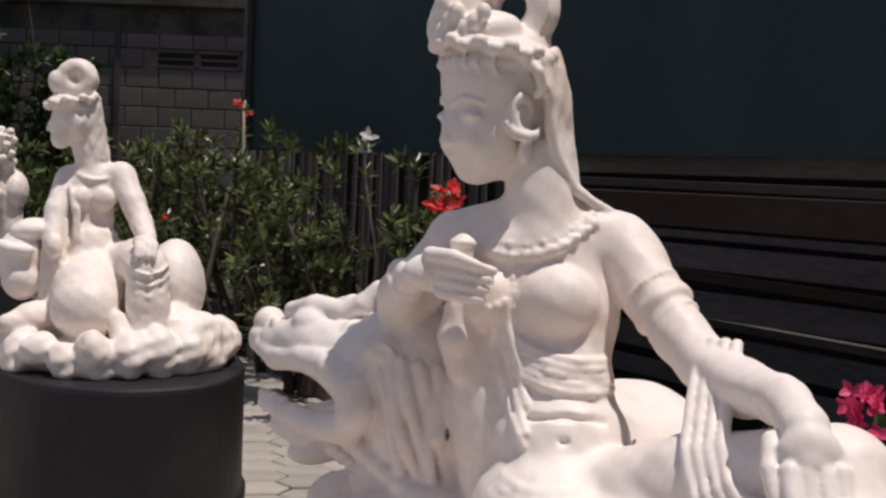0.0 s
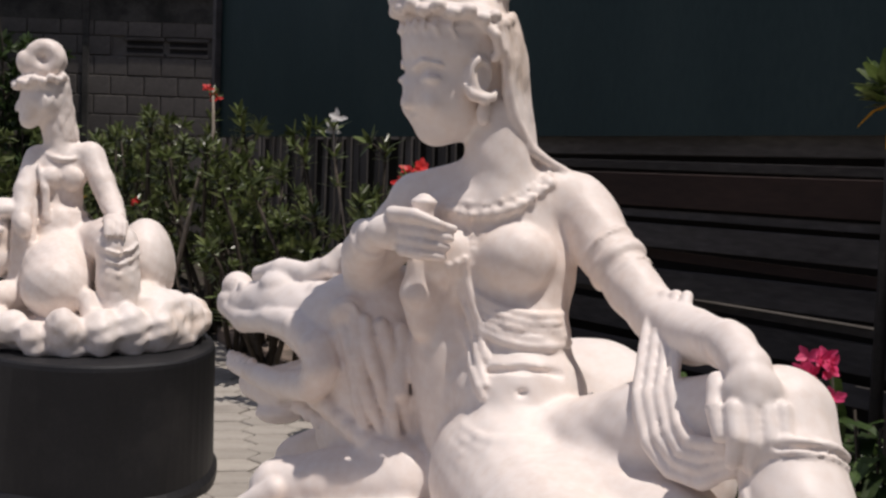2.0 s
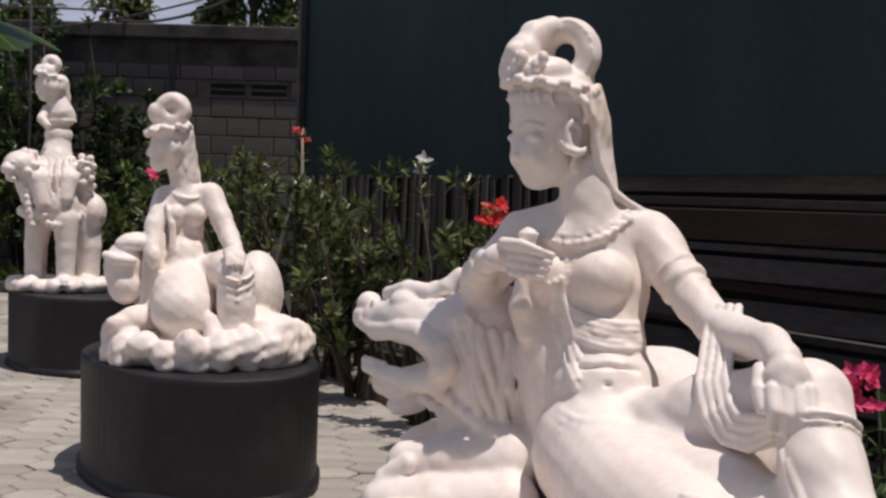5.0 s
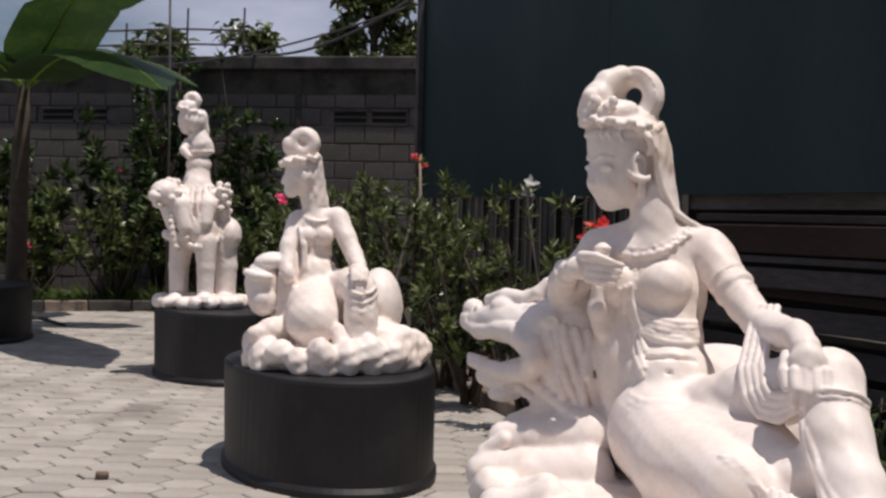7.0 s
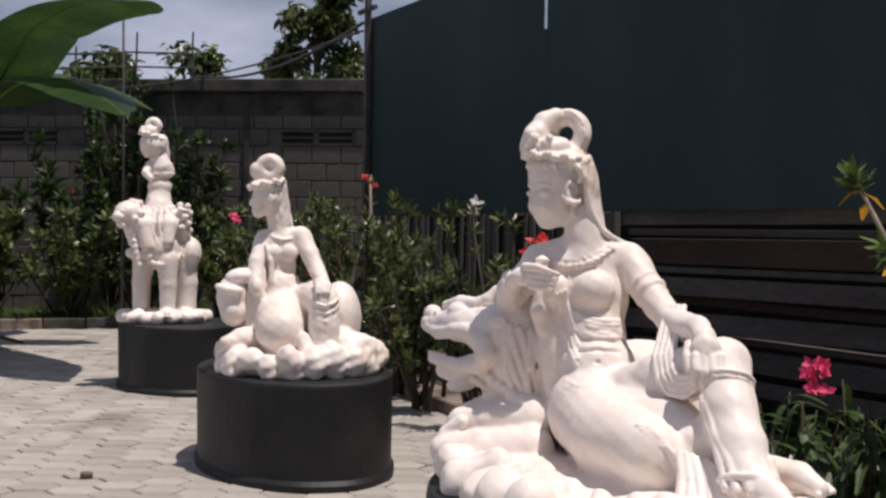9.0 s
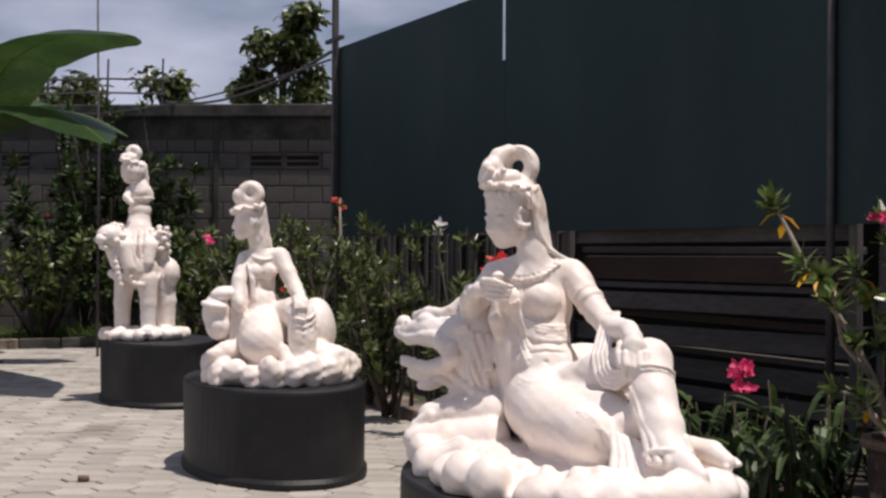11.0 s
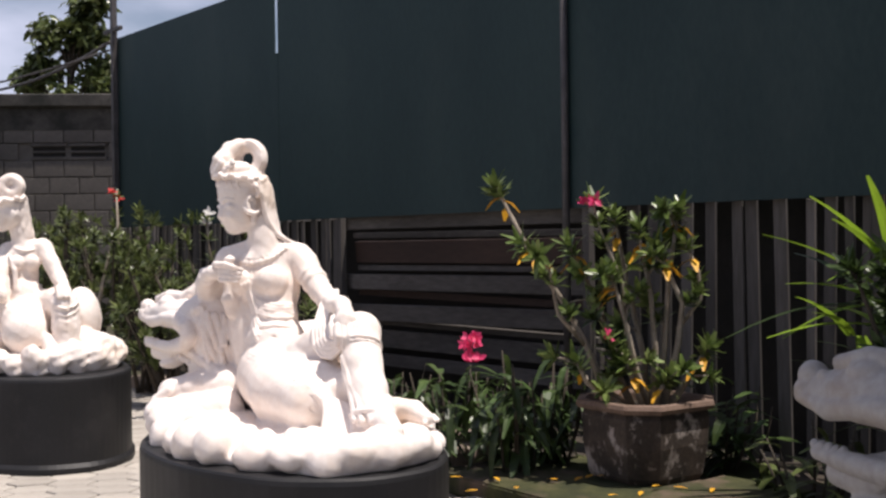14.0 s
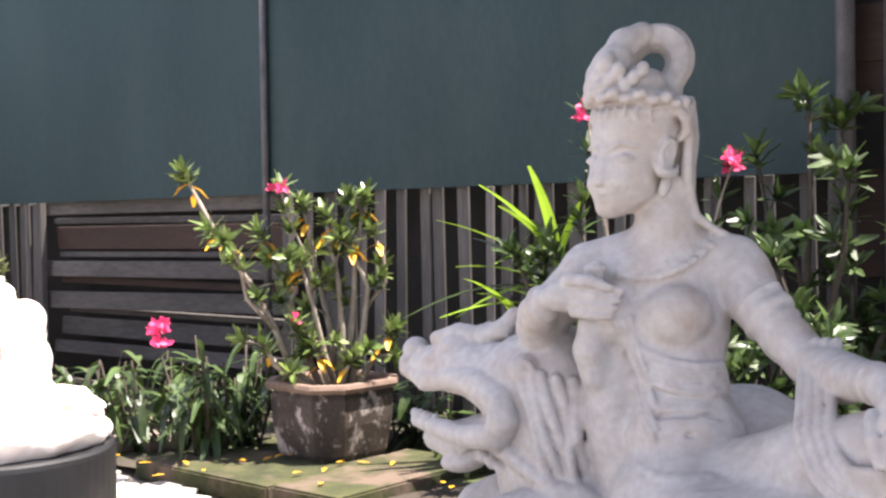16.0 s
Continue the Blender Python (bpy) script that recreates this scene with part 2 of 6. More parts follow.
class Leaves:
    """Collects leaf blades as bent quads."""

    def __init__(self):
        self.v, self.f = [], []

    def blade(self, base, along, normal, length, width, droop=0.2, fold=0.15, steps=3):
        base, along = Vector(base), Vector(along).normalized()
        side = along.cross(Vector(normal))
        if side.length < 1e-3:
            side = along.cross(Vector((0.3, 0.5, 0.8)))
        side.normalize()
        up = side.cross(along)
        start = len(self.v)
        for i in range(steps + 1):
            u = i / steps
            w = width * (math.sin(math.pi * min(1, 0.12 + 0.82 * u ** 0.8)) ** 0.8) * 0.5
            c = base + along * (length * u) - up * (length * droop * u * u)
            self.v += [c - side * w + up * (w * fold), c, c + side * w + up * (w * fold)]
        for i in range(steps):
            o = start + 3 * i
            self.f += [(o, o + 1, o + 4, o + 3), (o + 1, o + 2, o + 5, o + 4)]

    def rosette(self, at, axis, count, length, width, rng, spread=(0.5, 1.25), steps=2):
        axis = Vector(axis).normalized()
        a = axis.cross(Vector((0.2, 0.9, 0.35))).normalized()
        b = axis.cross(a)
        for k in range(count):
            ang = 2.399 * k + rng.uniform(-0.3, 0.3)
            s = spread[0] + (spread[1] - spread[0]) * (k / max(1, count - 1)) + rng.uniform(-0.12, 0.12)
            out = a * math.cos(ang) + b * math.sin(ang)
            d = axis * math.cos(s) + out * math.sin(s)
            self.blade(Vector(at) - axis * (0.02 * k / count), d, axis, length * rng.uniform(0.7, 1.15), width * rng.uniform(0.8, 1.15), rng.uniform(0.0, 0.25), 0.2, steps)

    def make(self, name, mat, parent, label=""):
        return mesh_part(name, self.v, self.f, mat, parent, label)


def flower(bl, at, axis, size, rng, petals=5):
    """Five broad petals round a point."""
    bl.rosette(at, axis, petals, size, size * 0.75, rng, (0.9, 1.15), 2)


# ---- sculpting: a distance field of blended forms, skinned by surface nets ----
class Clay:
    def __init__(self, lo, hi, h):
        self.h, self.lo = h, np.array(lo, dtype=np.float32)
        self.n = np.ceil((np.array(hi) - np.array(lo)) / h).astype(int) + 1
        self.d = np.full(self.n, 9.0, dtype=np.float32)

    def window(self, lo, hi):
        a = np.clip(((np.array(lo) - self.lo) / self.h).astype(int) - 1, 0, self.n)
        b = np.clip(((np.array(hi) - self.lo) / self.h).astype(int) + 3, 0, self.n)
        sl = tuple(slice(i, j) for i, j in zip(a, b))
        ax = [self.lo[k] + self.h * np.arange(a[k], b[k], dtype=np.float32) for k in range(3)]
        return sl, np.stack(np.meshgrid(*ax, indexing="ij"), -1)

    def blend(self, sl, e, k, cut):
        k = 0.55 * k
        d = self.d[sl]
        if d.size == 0:
            return
        if cut:
            g = np.clip(0.5 - 0.5 * (d + e) / k, 0, 1)
            self.d[sl] = d * (1 - g) - e * g + k * g * (1 - g)
        else:
            g = np.clip(0.5 + 0.5 * (d - e) / k, 0, 1)
            self.d[sl] = d * (1 - g) + e * g - k * g * (1 - g)

    def ell(self, c, r, rz=0.0, ry=0.0, k=0.03, cut=False):
        c, r = np.array(c, dtype=np.float32), np.array(r, dtype=np.float32)
        pad = float(r.max()) + 2 * k
        sl, p = self.window(c - pad, c + pad)
        rot = np.array((Matrix.Rotation(radians(rz), 3, "Z") @ Matrix.Rotation(radians(ry), 3, "Y")), dtype=np.float32)
        q = (p - c) @ rot
        k0 = np.sqrt(((q / r) ** 2).sum(-1))
        k1 = np.sqrt(((q / (r * r)) ** 2).sum(-1)) + 1e-6
        self.blend(sl, k0 * (k0 - 1) / k1, k, cut)

    def cap(self, a, b, ra, rb=None, k=0.03, cut=False):
        rb = ra if rb is None else rb
        a, b = np.array(a, dtype=np.float32), np.array(b, dtype=np.float32)
        pad = max(ra, rb) + 2 * k
        sl, p = self.window(np.minimum(a, b) - pad, np.maximum(a, b) + pad)
        ab = b - a
        t = np.clip(((p - a) @ ab) / max(float(ab @ ab), 1e-9), 0, 1)
        e = np.sqrt(((p - a - t[..., None] * ab) ** 2).sum(-1)) - (ra + (rb - ra) * t)
        self.blend(sl, e, k, cut)

    def chain(self, pts, k=0.03, cut=False):
        """Points (x, y, z, radius) joined by tapered limbs."""
        for p, q in zip(pts, pts[1:]):
            self.cap(p[:3], q[:3], p[3], q[3], k, cut)

    def ring(self, c, normal, big, small, k=0.02, flat=1.0, up=(0, 0, 1), tall=1.0, cut=False):
        """A torus; flat stretches it along its axis, tall along up."""
        c = np.array(c, dtype=np.float32)
        w = Vector(normal).normalized()
        v = (Vector(up) - w * Vector(up).dot(w)).normalized()
        u = v.cross(w)
        pad = (big * max(1, tall) + small * max(1, flat)) + 2 * k
        sl, p = self.window(c - pad, c + pad)
        q = (p - c) @ np.array([u, v, w], dtype=np.float32).T
        rad = np.sqrt(q[..., 0] ** 2 + (q[..., 1] / tall) ** 2) - big
        e = np.sqrt(rad ** 2 + (q[..., 2] / flat) ** 2) - small
        self.blend(sl, e, k, cut)

    def front(self, x, z, y0, far=2.06):
        """Where the surface is first met going back from y0 at x, z."""
        i, k = int(round((x - self.lo[0]) / self.h)), int(round((z - self.lo[2]) / self.h))
        j0 = max(0, int((y0 - self.lo[1]) / self.h))
        line = self.d[i, j0:, k]
        hit = int(np.argmax(line < 0)) if (line < 0).any() else 0
        return min(float(self.lo[1] + self.h * (j0 + hit)), far)

    def slabs(self, step=24):
        """The field's points, a few layers at a time."""
        for a in range(0, int(self.n[0]), step):
            b = min(a + step, int(self.n[0]))
            ax = [self.lo[0] + self.h * np.arange(a, b, dtype=np.float32)] + [self.lo[k] + self.h * np.arange(self.n[k], dtype=np.float32) for k in (1, 2)]
            yield slice(a, b), ax

    def roughen(self, amount, freq, seed):
        """Chisel-like unevenness from a few crossing waves."""
        rs = np.random.RandomState(seed)
        waves = []
        for _ in range(7):
            v = rs.normal(size=3)
            waves.append((v * freq * rs.uniform(0.6, 1.6) / np.linalg.norm(v), rs.uniform(0, 6.28)))
        for sl, (x, y, z) in self.slabs():
            near = np.abs(self.d[sl]) < 0.06
            i, j, k = np.nonzero(near)
            s = sum(np.sin(x[i] * v[0] + y[j] * v[1] + z[k] * v[2] + f) for v, f in waves)
            self.d[sl][near] += (amount * s / 2.6).astype(np.float32)

    def floor(self, z0):
        for sl, (x, y, z) in self.slabs():
            self.d[sl] = np.maximum(self.d[sl], (z0 - z)[None, None, :])

    def mesh(self, origin):
        d = self.d
        d[0], d[-1], d[:, 0], d[:, -1], d[:, :, 0], d[:, :, -1] = 1, 1, 1, 1, 1, 1
        s = d < 0
        total = np.zeros(tuple(m - 1 for m in d.shape), dtype=np.int8)
        for o in np.ndindex(2, 2, 2):
            total += s[o[0]:d.shape[0] - 1 + o[0], o[1]:d.shape[1] - 1 + o[1], o[2]:d.shape[2] - 1 + o[2]]
        live = (total > 0) & (total < 8)
        idx = np.argwhere(live)
        acc, cnt = np.zeros((len(idx), 3)), np.zeros((len(idx), 1))
        for axis in range(3):
            for o in np.ndindex(2, 2):
                off = list(o)
                off.insert(axis, 0)
                p0 = idx + off
                end = list(off)
                end[axis] = 1
                p1 = idx + end
                d0, d1 = d[tuple(p0.T)], d[tuple(p1.T)]
                hit = (d0 < 0) != (d1 < 0)
                t = np.where(hit, d0 / np.where(hit, d0 - d1, 1), 0)
                q = np.array(off, dtype=float)[None, :].repeat(len(idx), 0)
                q[:, axis] += t
                acc += q * hit[:, None]
                cnt += hit[:, None]
        verts = (idx + acc / np.maximum(cnt, 1)) * self.h + self.lo - np.array(origin)
        number = np.full(live.shape, -1, dtype=np.int64)
        number[tuple(idx.T)] = np.arange(len(idx))
        faces = []
        for axis in range(3):
            u, v = (axis + 1) % 3, (axis + 2) % 3
            a = [slice(1, -1)] * 3
            b = [slice(1, -1)] * 3
            a[axis], b[axis] = slice(0, -1), slice(1, None)
            cross = s[tuple(a)] != s[tuple(b)]
            e = np.argwhere(cross)
            flip = s[tuple(a)][tuple(e.T)]
            g = e + 1
            g[:, axis] -= 1
            quad = []
            for du, dv in ((-1, -1), (0, -1), (0, 0), (-1, 0)):
                c = g.copy()
                c[:, u] += du
                c[:, v] += dv
                quad.append(number[tuple(c.T)])
            quad = np.stack(quad, 1)
            quad[~flip] = quad[~flip][:, ::-1]
            faces.append(quad)
        faces = np.concatenate(faces)
        return verts, faces


def clay_mesh(name, clay, origin, mat):
    verts, faces = clay.mesh(origin)
    me = bpy.data.meshes.new(name)
    me.from_pydata(verts.tolist(), [], faces.tolist())
    me.materials.append(mat)
    me.shade_smooth()
    me.update()
    return me

# ---- large structure ----
ROW = Vector((-1.93, 3.40, 0))
FENCE_A, FENCE_DIR = Vector((-2.23, 12.0, 0)), Vector((0.5527, -0.8334, 0))
FENCE_ANGLE = math.degrees(math.atan2(FENCE_DIR.y, FENCE_DIR.x))
SPAN = 4.045
FENCE_OUT = Vector((-0.8334, -0.5527, 0))
PED_ANGLE = -60.0
CENTRE_A = Vector((0.31, 1.72, 0.60))


def fence_at(s, out, z):
    p = FENCE_A + FENCE_DIR * s + FENCE_OUT * out
    return Vector((p.x, p.y, z))


def fence_pose(s, out, z, rx=0.0, ry=0.0, rz=0.0):
    return Matrix.Translation(fence_at(s, out, z)) @ pose(0, 0, 0, 0, 0, FENCE_ANGLE) @ pose(0, 0, 0, rx, ry, rz)


bm = bmesh.new()
bmesh.ops.create_grid(bm, x_segments=1, y_segments=1, size=400, matrix=pose(0, 60, -0.035))
tagged(part("ground", bm, M_JOINT), "sandy bed below the paving blocks", "ground", kind="structure")

# sheet fence: four tall dark-green panels on steel posts, boarded below
for i, (s0, s1, out) in enumerate(((0.0, SPAN - 0.14, 0.0), (SPAN - 0.08, 2 * SPAN + 0.03, 0.0), (2 * SPAN - 0.03, 12.40, 0.016))):
    bm = bmesh.new()
    add_box(bm, fence_pose((s0 + s1) / 2, out, 2.87), s1 - s0, 0.012, 2.42)
    tagged(part("wall_fence_%d" % (i + 1), bm, M_SHEET), "tall dark green painted sheet panel of the fence", "fence panel", "fence panels", "structure")


def pedestal_mesh(mat):
    bm = bmesh.new()
    n = 72
    profile = [(1.03, 0.0), (1.03, 0.035), (1.0, 0.06), (1.0, 0.575), (0.995, 0.592), (0.98, 0.60), (0.0, 0.60)]
    rings = []
    for s, z in profile[:-1]:
        ring = []
        for k in range(n):
            a = 2 * math.pi * k / n
            wob = 1 + 0.006 * math.sin(5 * a + 9 * z) + 0.004 * math.sin(11 * a - 4 * z)
            ring.append(bm.verts.new((0.92 * s * wob * math.cos(a), 0.60 * s * wob * math.sin(a), z)))
        rings.append(ring)
    for r0, r1 in zip(rings, rings[1:]):
        for k in range(n):
            bm.faces.new((r0[k], r0[(k + 1) % n], r1[(k + 1) % n], r1[k]))
    bm.faces.new(rings[-1])
    return bm


first_pedestal = part("pedestal", pedestal_mesh(M_BLACK), M_BLACK)
first_pedestal.matrix_basis = pose(CENTRE_A.x - 0.01, CENTRE_A.y, 0, 0, 0, PED_ANGLE) @ Matrix.Diagonal((0.92, 0.92, 1, 1))
tagged(first_pedestal, "low oval plinth painted black under a marble statue", "pedestal", "statue pedestals")
PEDS = {"A": CENTRE_A.copy(), "B": CENTRE_A + ROW + Vector((0.07, 0, 0)), "C": Vector((-3.45, 8.52, 0.6)), "D": Vector((1.99, -1.47, 0.565)), "E": Vector((-6.85, 10.45, 0.6))}
for key, size in (("B", 1.04), ("C", 0.97), ("D", 0.94), ("E", 0.95)):
    other = copy_thing(first_pedestal, pose(PEDS[key].x, PEDS[key].y, 0, 0, 0, PED_ANGLE) @ Matrix.Diagonal((size, size, PEDS[key].z / 0.6, 1)))

# back wall of concrete blocks
WALL_Y = 17.2
bm = bmesh.new()
add_box(bm, pose(-7.0, WALL_Y + 0.1, 1.9), 26, 0.14, 3.8)
tagged(part("wall_back", bm, M_MORTAR), "old concrete block wall with dark weather stains", "wall", kind="structure")
bm = bmesh.new()
add_box(bm, pose(-7.0, WALL_Y + 0.15, 3.92), 26, 0.6, 0.22, 0.02)
tagged(part("trim_wall_cap", bm, M_CAP), "dark weathered concrete cap along the wall", "wall cap", kind="structure")

# ---- statues ----
def reclining_figure(grain=0.0052):
    """A robed figure leaning on a lion, one knee raised, on a cloud-shaped rock."""
    c = Clay((-0.62, 0.78, 0.56), (1.14, 2.70, 1.95), grain)
    rng = random.Random(5)

    def hp(a, b, z):
        """A point of the head: a forward along the gaze, b towards the ear."""
        return (0.125 - 0.824 * a + 0.566 * b, 2.085 - 0.566 * a - 0.824 * b, z)

    def blob(a, b, z, r, k=0.02, cut=False, tip=0.0):
        c.ell(hp(a, b, z), r, 34.5, tip, k, cut)

    def laid(points, radius, start, k=0.006, lift=0.0):
        """A cord that follows the surface; points are (x, z)."""
        c.chain([(x, c.front(x, z, start) - lift, z, radius) for x, z in points], k)

    # rock: a low core under hanging lobes of uneven size
    axis = radians(-58)
    c.ell((0.30, 1.72, 0.615), (0.77, 0.45, 0.105), -58, k=0.02)
    for i in range(25):
        a = 2 * math.pi * (i + rng.uniform(-0.22, 0.22)) / 25
        r = rng.uniform(0.065, 0.12)
        u, v = (0.82 - r) * math.cos(a), (0.505 - r * 0.8) * math.sin(a)
        x, y = 0.30 + u * math.cos(axis) - v * math.sin(axis), 1.72 + u * math.sin(axis) + v * math.cos(axis)
        h = rng.uniform(0.055, 0.085)
        c.ell((x, y, 0.635 + rng.uniform(-0.01, 0.035)), (r, r * rng.uniform(0.8, 1.15), h), rng.uniform(0, 90), rng.uniform(-14, 14), k=0.05)
        c.chain([(x, y, 0.645, 0.042), (0.30 + (x - 0.30) * 0.72, 1.72 + (y - 1.72) * 0.72, 0.695, 0.035)], 0.03)
    c.roughen(0.009, 22, 3)
    c.roughen(0.003, 60, 6)

    # lion: body, mane with hanging locks
    c.chain([(0.0, 2.25, 0.88, 0.17), (0.20, 2.36, 0.87, 0.19), (0.42, 2.30, 0.88, 0.185), (0.54, 2.12, 0.84, 0.16)], 0.06)
    c.ell((-0.015, 2.20, 0.98), (0.125, 0.15, 0.25), -35, 0, 0.05)
    c.ell((-0.085, 2.22, 1.09), (0.105, 0.13, 0.12), 145, 0, 0.05)
    for i in range(6):
        u = i / 5
        pts = []
        for j in range(8):
            w = j / 7
            x = -0.118 + 0.150 * u + (0.095 - 0.070 * u) * w + 0.007 * math.sin(7 * w + 2 * i)
            z = 1.135 - 0.03 * u - (0.30 - 0.02 * u) * w
            pts.append((x, max(2.00, c.front(x, z, 1.9, 2.25)) - 0.004, z, 0.016 - 0.004 * w))
        c.chain(pts, 0.002)
    for i in range(6):
        u = i / 5
        c.ell((-0.150 + 0.13 * u, 2.13 - 0.08 * u, 0.955 - 0.085 * u), (0.036, 0.028, 0.026), 20, 35, 0.010)
    for p, r in (((-0.098, 2.115, 1.135), 0.042), ((-0.118, 2.120, 1.075), 0.034), ((-0.128, 2.125, 1.020), 0.030)):
        c.ell(p, (r, r * 0.8, r * 0.85), 30, 0, 0.008)
        c.ring((p[0] - 0.004, p[1] - r * 0.62, p[2]), (-0.25, -0.95, 0), r * 0.55, 0.006, 0.004)
    # lion: head with an open mouth
    c.chain([(-0.14, 2.22, 1.085, 0.095), (-0.25, 2.33, 1.115, 0.070), (-0.345, 2.43, 1.105, 0.050)], 0.03)
    c.chain([(-0.14, 2.22, 0.975, 0.070), (-0.25, 2.31, 0.935, 0.052), (-0.325, 2.375, 0.935, 0.034)], 0.03)
    c.ell((-0.315, 2.275, 1.024), (0.150, 0.105, 0.036), 136, 2, 0.006, True)
    c.chain([(-0.36, 2.32, 1.022, 0.038), (-0.28, 2.20, 1.028, 0.036), (-0.205, 2.115, 1.034, 0.030)], 0.006, True)
    c.chain([(-0.402, 2.462, 1.098, 0.024), (-0.345, 2.372, 1.078, 0.028), (-0.270, 2.265, 1.096, 0.030), (-0.205, 2.165, 1.096, 0.034), (-0.158, 2.105, 1.066, 0.036),
             (-0.146, 2.090, 1.026, 0.037), (-0.166, 2.112, 0.986, 0.035), (-0.235, 2.200, 0.968, 0.029), (-0.320, 2.320, 0.970, 0.023), (-0.372, 2.395, 0.974, 0.018)], 0.006)
    for i in range(5):
        u = i / 4
        c.ell((-0.380 + 0.06 * u, 2.400 - 0.08 * u, 0.992), (0.012, 0.010, 0.012), 40, 0, 0.004)
    c.ell((-0.382, 2.468, 1.143), (0.034, 0.036, 0.034), 136, 0, 0.014)
    c.ell((-0.398, 2.455, 1.112), (0.030, 0.026, 0.024), 136, 0, 0.010)
    c.chain([(-0.360, 2.410, 1.150, 0.012), (-0.345, 2.385, 1.115, 0.012), (-0.325, 2.365, 1.090, 0.013)], 0.006)
    c.chain([(-0.335, 2.395, 1.150, 0.010), (-0.318, 2.372, 1.118, 0.010), (-0.302, 2.345, 1.098, 0.011)], 0.006)
    c.ell((-0.250, 2.335, 1.165), (0.058, 0.062, 0.036), 136, 0, 0.012)
    c.chain([(-0.315, 2.365, 1.158, 0.010), (-0.270, 2.300, 1.162, 0.011), (-0.225, 2.245, 1.148, 0.011), (-0.195, 2.215, 1.130, 0.009)], 0.004)
    c.ell((-0.262, 2.292, 1.140), (0.030, 0.018, 0.014), 136, 8, 0.004)
    c.chain([(-0.320, 2.405, 1.178, 0.020), (-0.262, 2.340, 1.196, 0.026), (-0.195, 2.285, 1.190, 0.026), (-0.150, 2.265, 1.212, 0.026), (-0.122, 2.262, 1.246, 0.020)], 0.010)
    c.chain([(-0.245, 2.470, 1.175, 0.020), (-0.190, 2.405, 1.192, 0.026), (-0.125, 2.350, 1.190, 0.026), (-0.085, 2.330, 1.225, 0.020)], 0.010)
    c.ell((-0.165, 2.235, 1.150), (0.045, 0.030, 0.034), 60, 15, 0.010)
    c.ell((-0.252, 2.300, 0.890), (0.066, 0.050, 0.028), 136, 10, 0.012)
    c.ell((-0.218, 2.215, 0.925), (0.050, 0.018, 0.010), 130, 12, 0.008, True)
    for i in range(4):
        c.ell((-0.20 + 0.022 * i, 2.19 - 0.012 * i, 0.925 - 0.012 * i), (0.018, 0.016, 0.018), 0, 0, 0.006)
    # lion: paws
    c.chain([(0.02, 2.06, 0.81, 0.085), (-0.11, 2.075, 0.795, 0.072), (-0.225, 2.095, 0.780, 0.060)], 0.03)
    for i in range(4):
        c.cap((-0.225 + 0.006 * i, 2.045 + 0.034 * i, 0.790), (-0.285 + 0.008 * i, 2.055 + 0.036 * i, 0.755), 0.026, 0.021, 0.008)
    c.chain([(-0.06, 2.38, 0.80, 0.09), (-0.22, 2.42, 0.75, 0.06)], 0.03)
    c.chain([(0.02, 1.98, 0.72, 0.08), (-0.15, 2.0, 0.70, 0.07), (-0.28, 2.04, 0.69, 0.06)], 0.04)

    # figure: hips, trunk
    c.ell((0.238, 1.945, 0.865), (0.162, 0.170, 0.155), 10, 0, 0.06)
    c.ell((0.243, 1.985, 1.010), (0.128, 0.105, 0.105), 8, 0, 0.05)
    c.ell((0.233, 2.020, 1.110), (0.106, 0.084, 0.12), 8, 0, 0.05)
    c.ell((0.222, 2.050, 1.235), (0.128, 0.090, 0.13), 8, 0, 0.05)
    c.ell((0.205, 2.068, 1.350), (0.150, 0.076, 0.078), 8, 0, 0.05)
    c.ell((0.226, 1.988, 1.264), (0.074, 0.060, 0.068), 0, 0, 0.022)
    c.ell((0.092, 2.020, 1.264), (0.064, 0.054, 0.062), 0, 0, 0.025)
    c.ell((0.238, c.front(0.238, 1.030, 1.7), 1.030), (0.010, 0.010, 0.006), 0, 0, 0.010, True)
    c.chain([(0.17, c.front(0.17, 1.062, 1.7) - 0.002, 1.062, 0.006), (0.24, c.front(0.24, 1.070, 1.7) - 0.002, 1.070, 0.006), (0.31, c.front(0.31, 1.062, 1.7) - 0.002, 1.062, 0.006)], 0.012, True)
    c.cap((0.20, 2.09, 1.415), (0.345, 2.075, 1.378), 0.046, 0.055, 0.05)
    c.cap((0.15, 2.09, 1.40), (0.035, 2.115, 1.365), 0.055, 0.055, 0.05)
    c.cap((0.195, 2.06, 1.38), (0.180, 2.075, 1.53), 0.070, 0.064, 0.04)

    # figure: head bowed a little, eyes lowered
    blob(0.030, 0, 1.665, (0.116, 0.094, 0.095), 0.03)
    blob(0.055, 0, 1.580, (0.086, 0.076, 0.100), 0.03)
    blob(0.050, 0, 1.540, (0.066, 0.066, 0.056), 0.03)
    blob(0.078, 0, 1.500, (0.032, 0.034, 0.026), 0.03)
    c.chain([(*hp(0.134, 0, 1.625), 0.008), (*hp(0.138, 0, 1.585), 0.009), (*hp(0.142, 0, 1.553), 0.013)], 0.012)
    for sgn in (-1, 1):
        blob(0.128, 0.013 * sgn, 1.548, (0.011, 0.010, 0.008), 0.006)
        blob(0.146, 0.040 * sgn, 1.605, (0.022, 0.026, 0.013), 0.02, True)
        blob(0.116, 0.038 * sgn, 1.597, (0.018, 0.024, 0.011), 0.006)
        c.chain([(*hp(0.128, 0.026 * sgn, 1.588), 0.003), (*hp(0.124, 0.042 * sgn, 1.585), 0.003), (*hp(0.112, 0.056 * sgn, 1.590), 0.003)], 0.003)
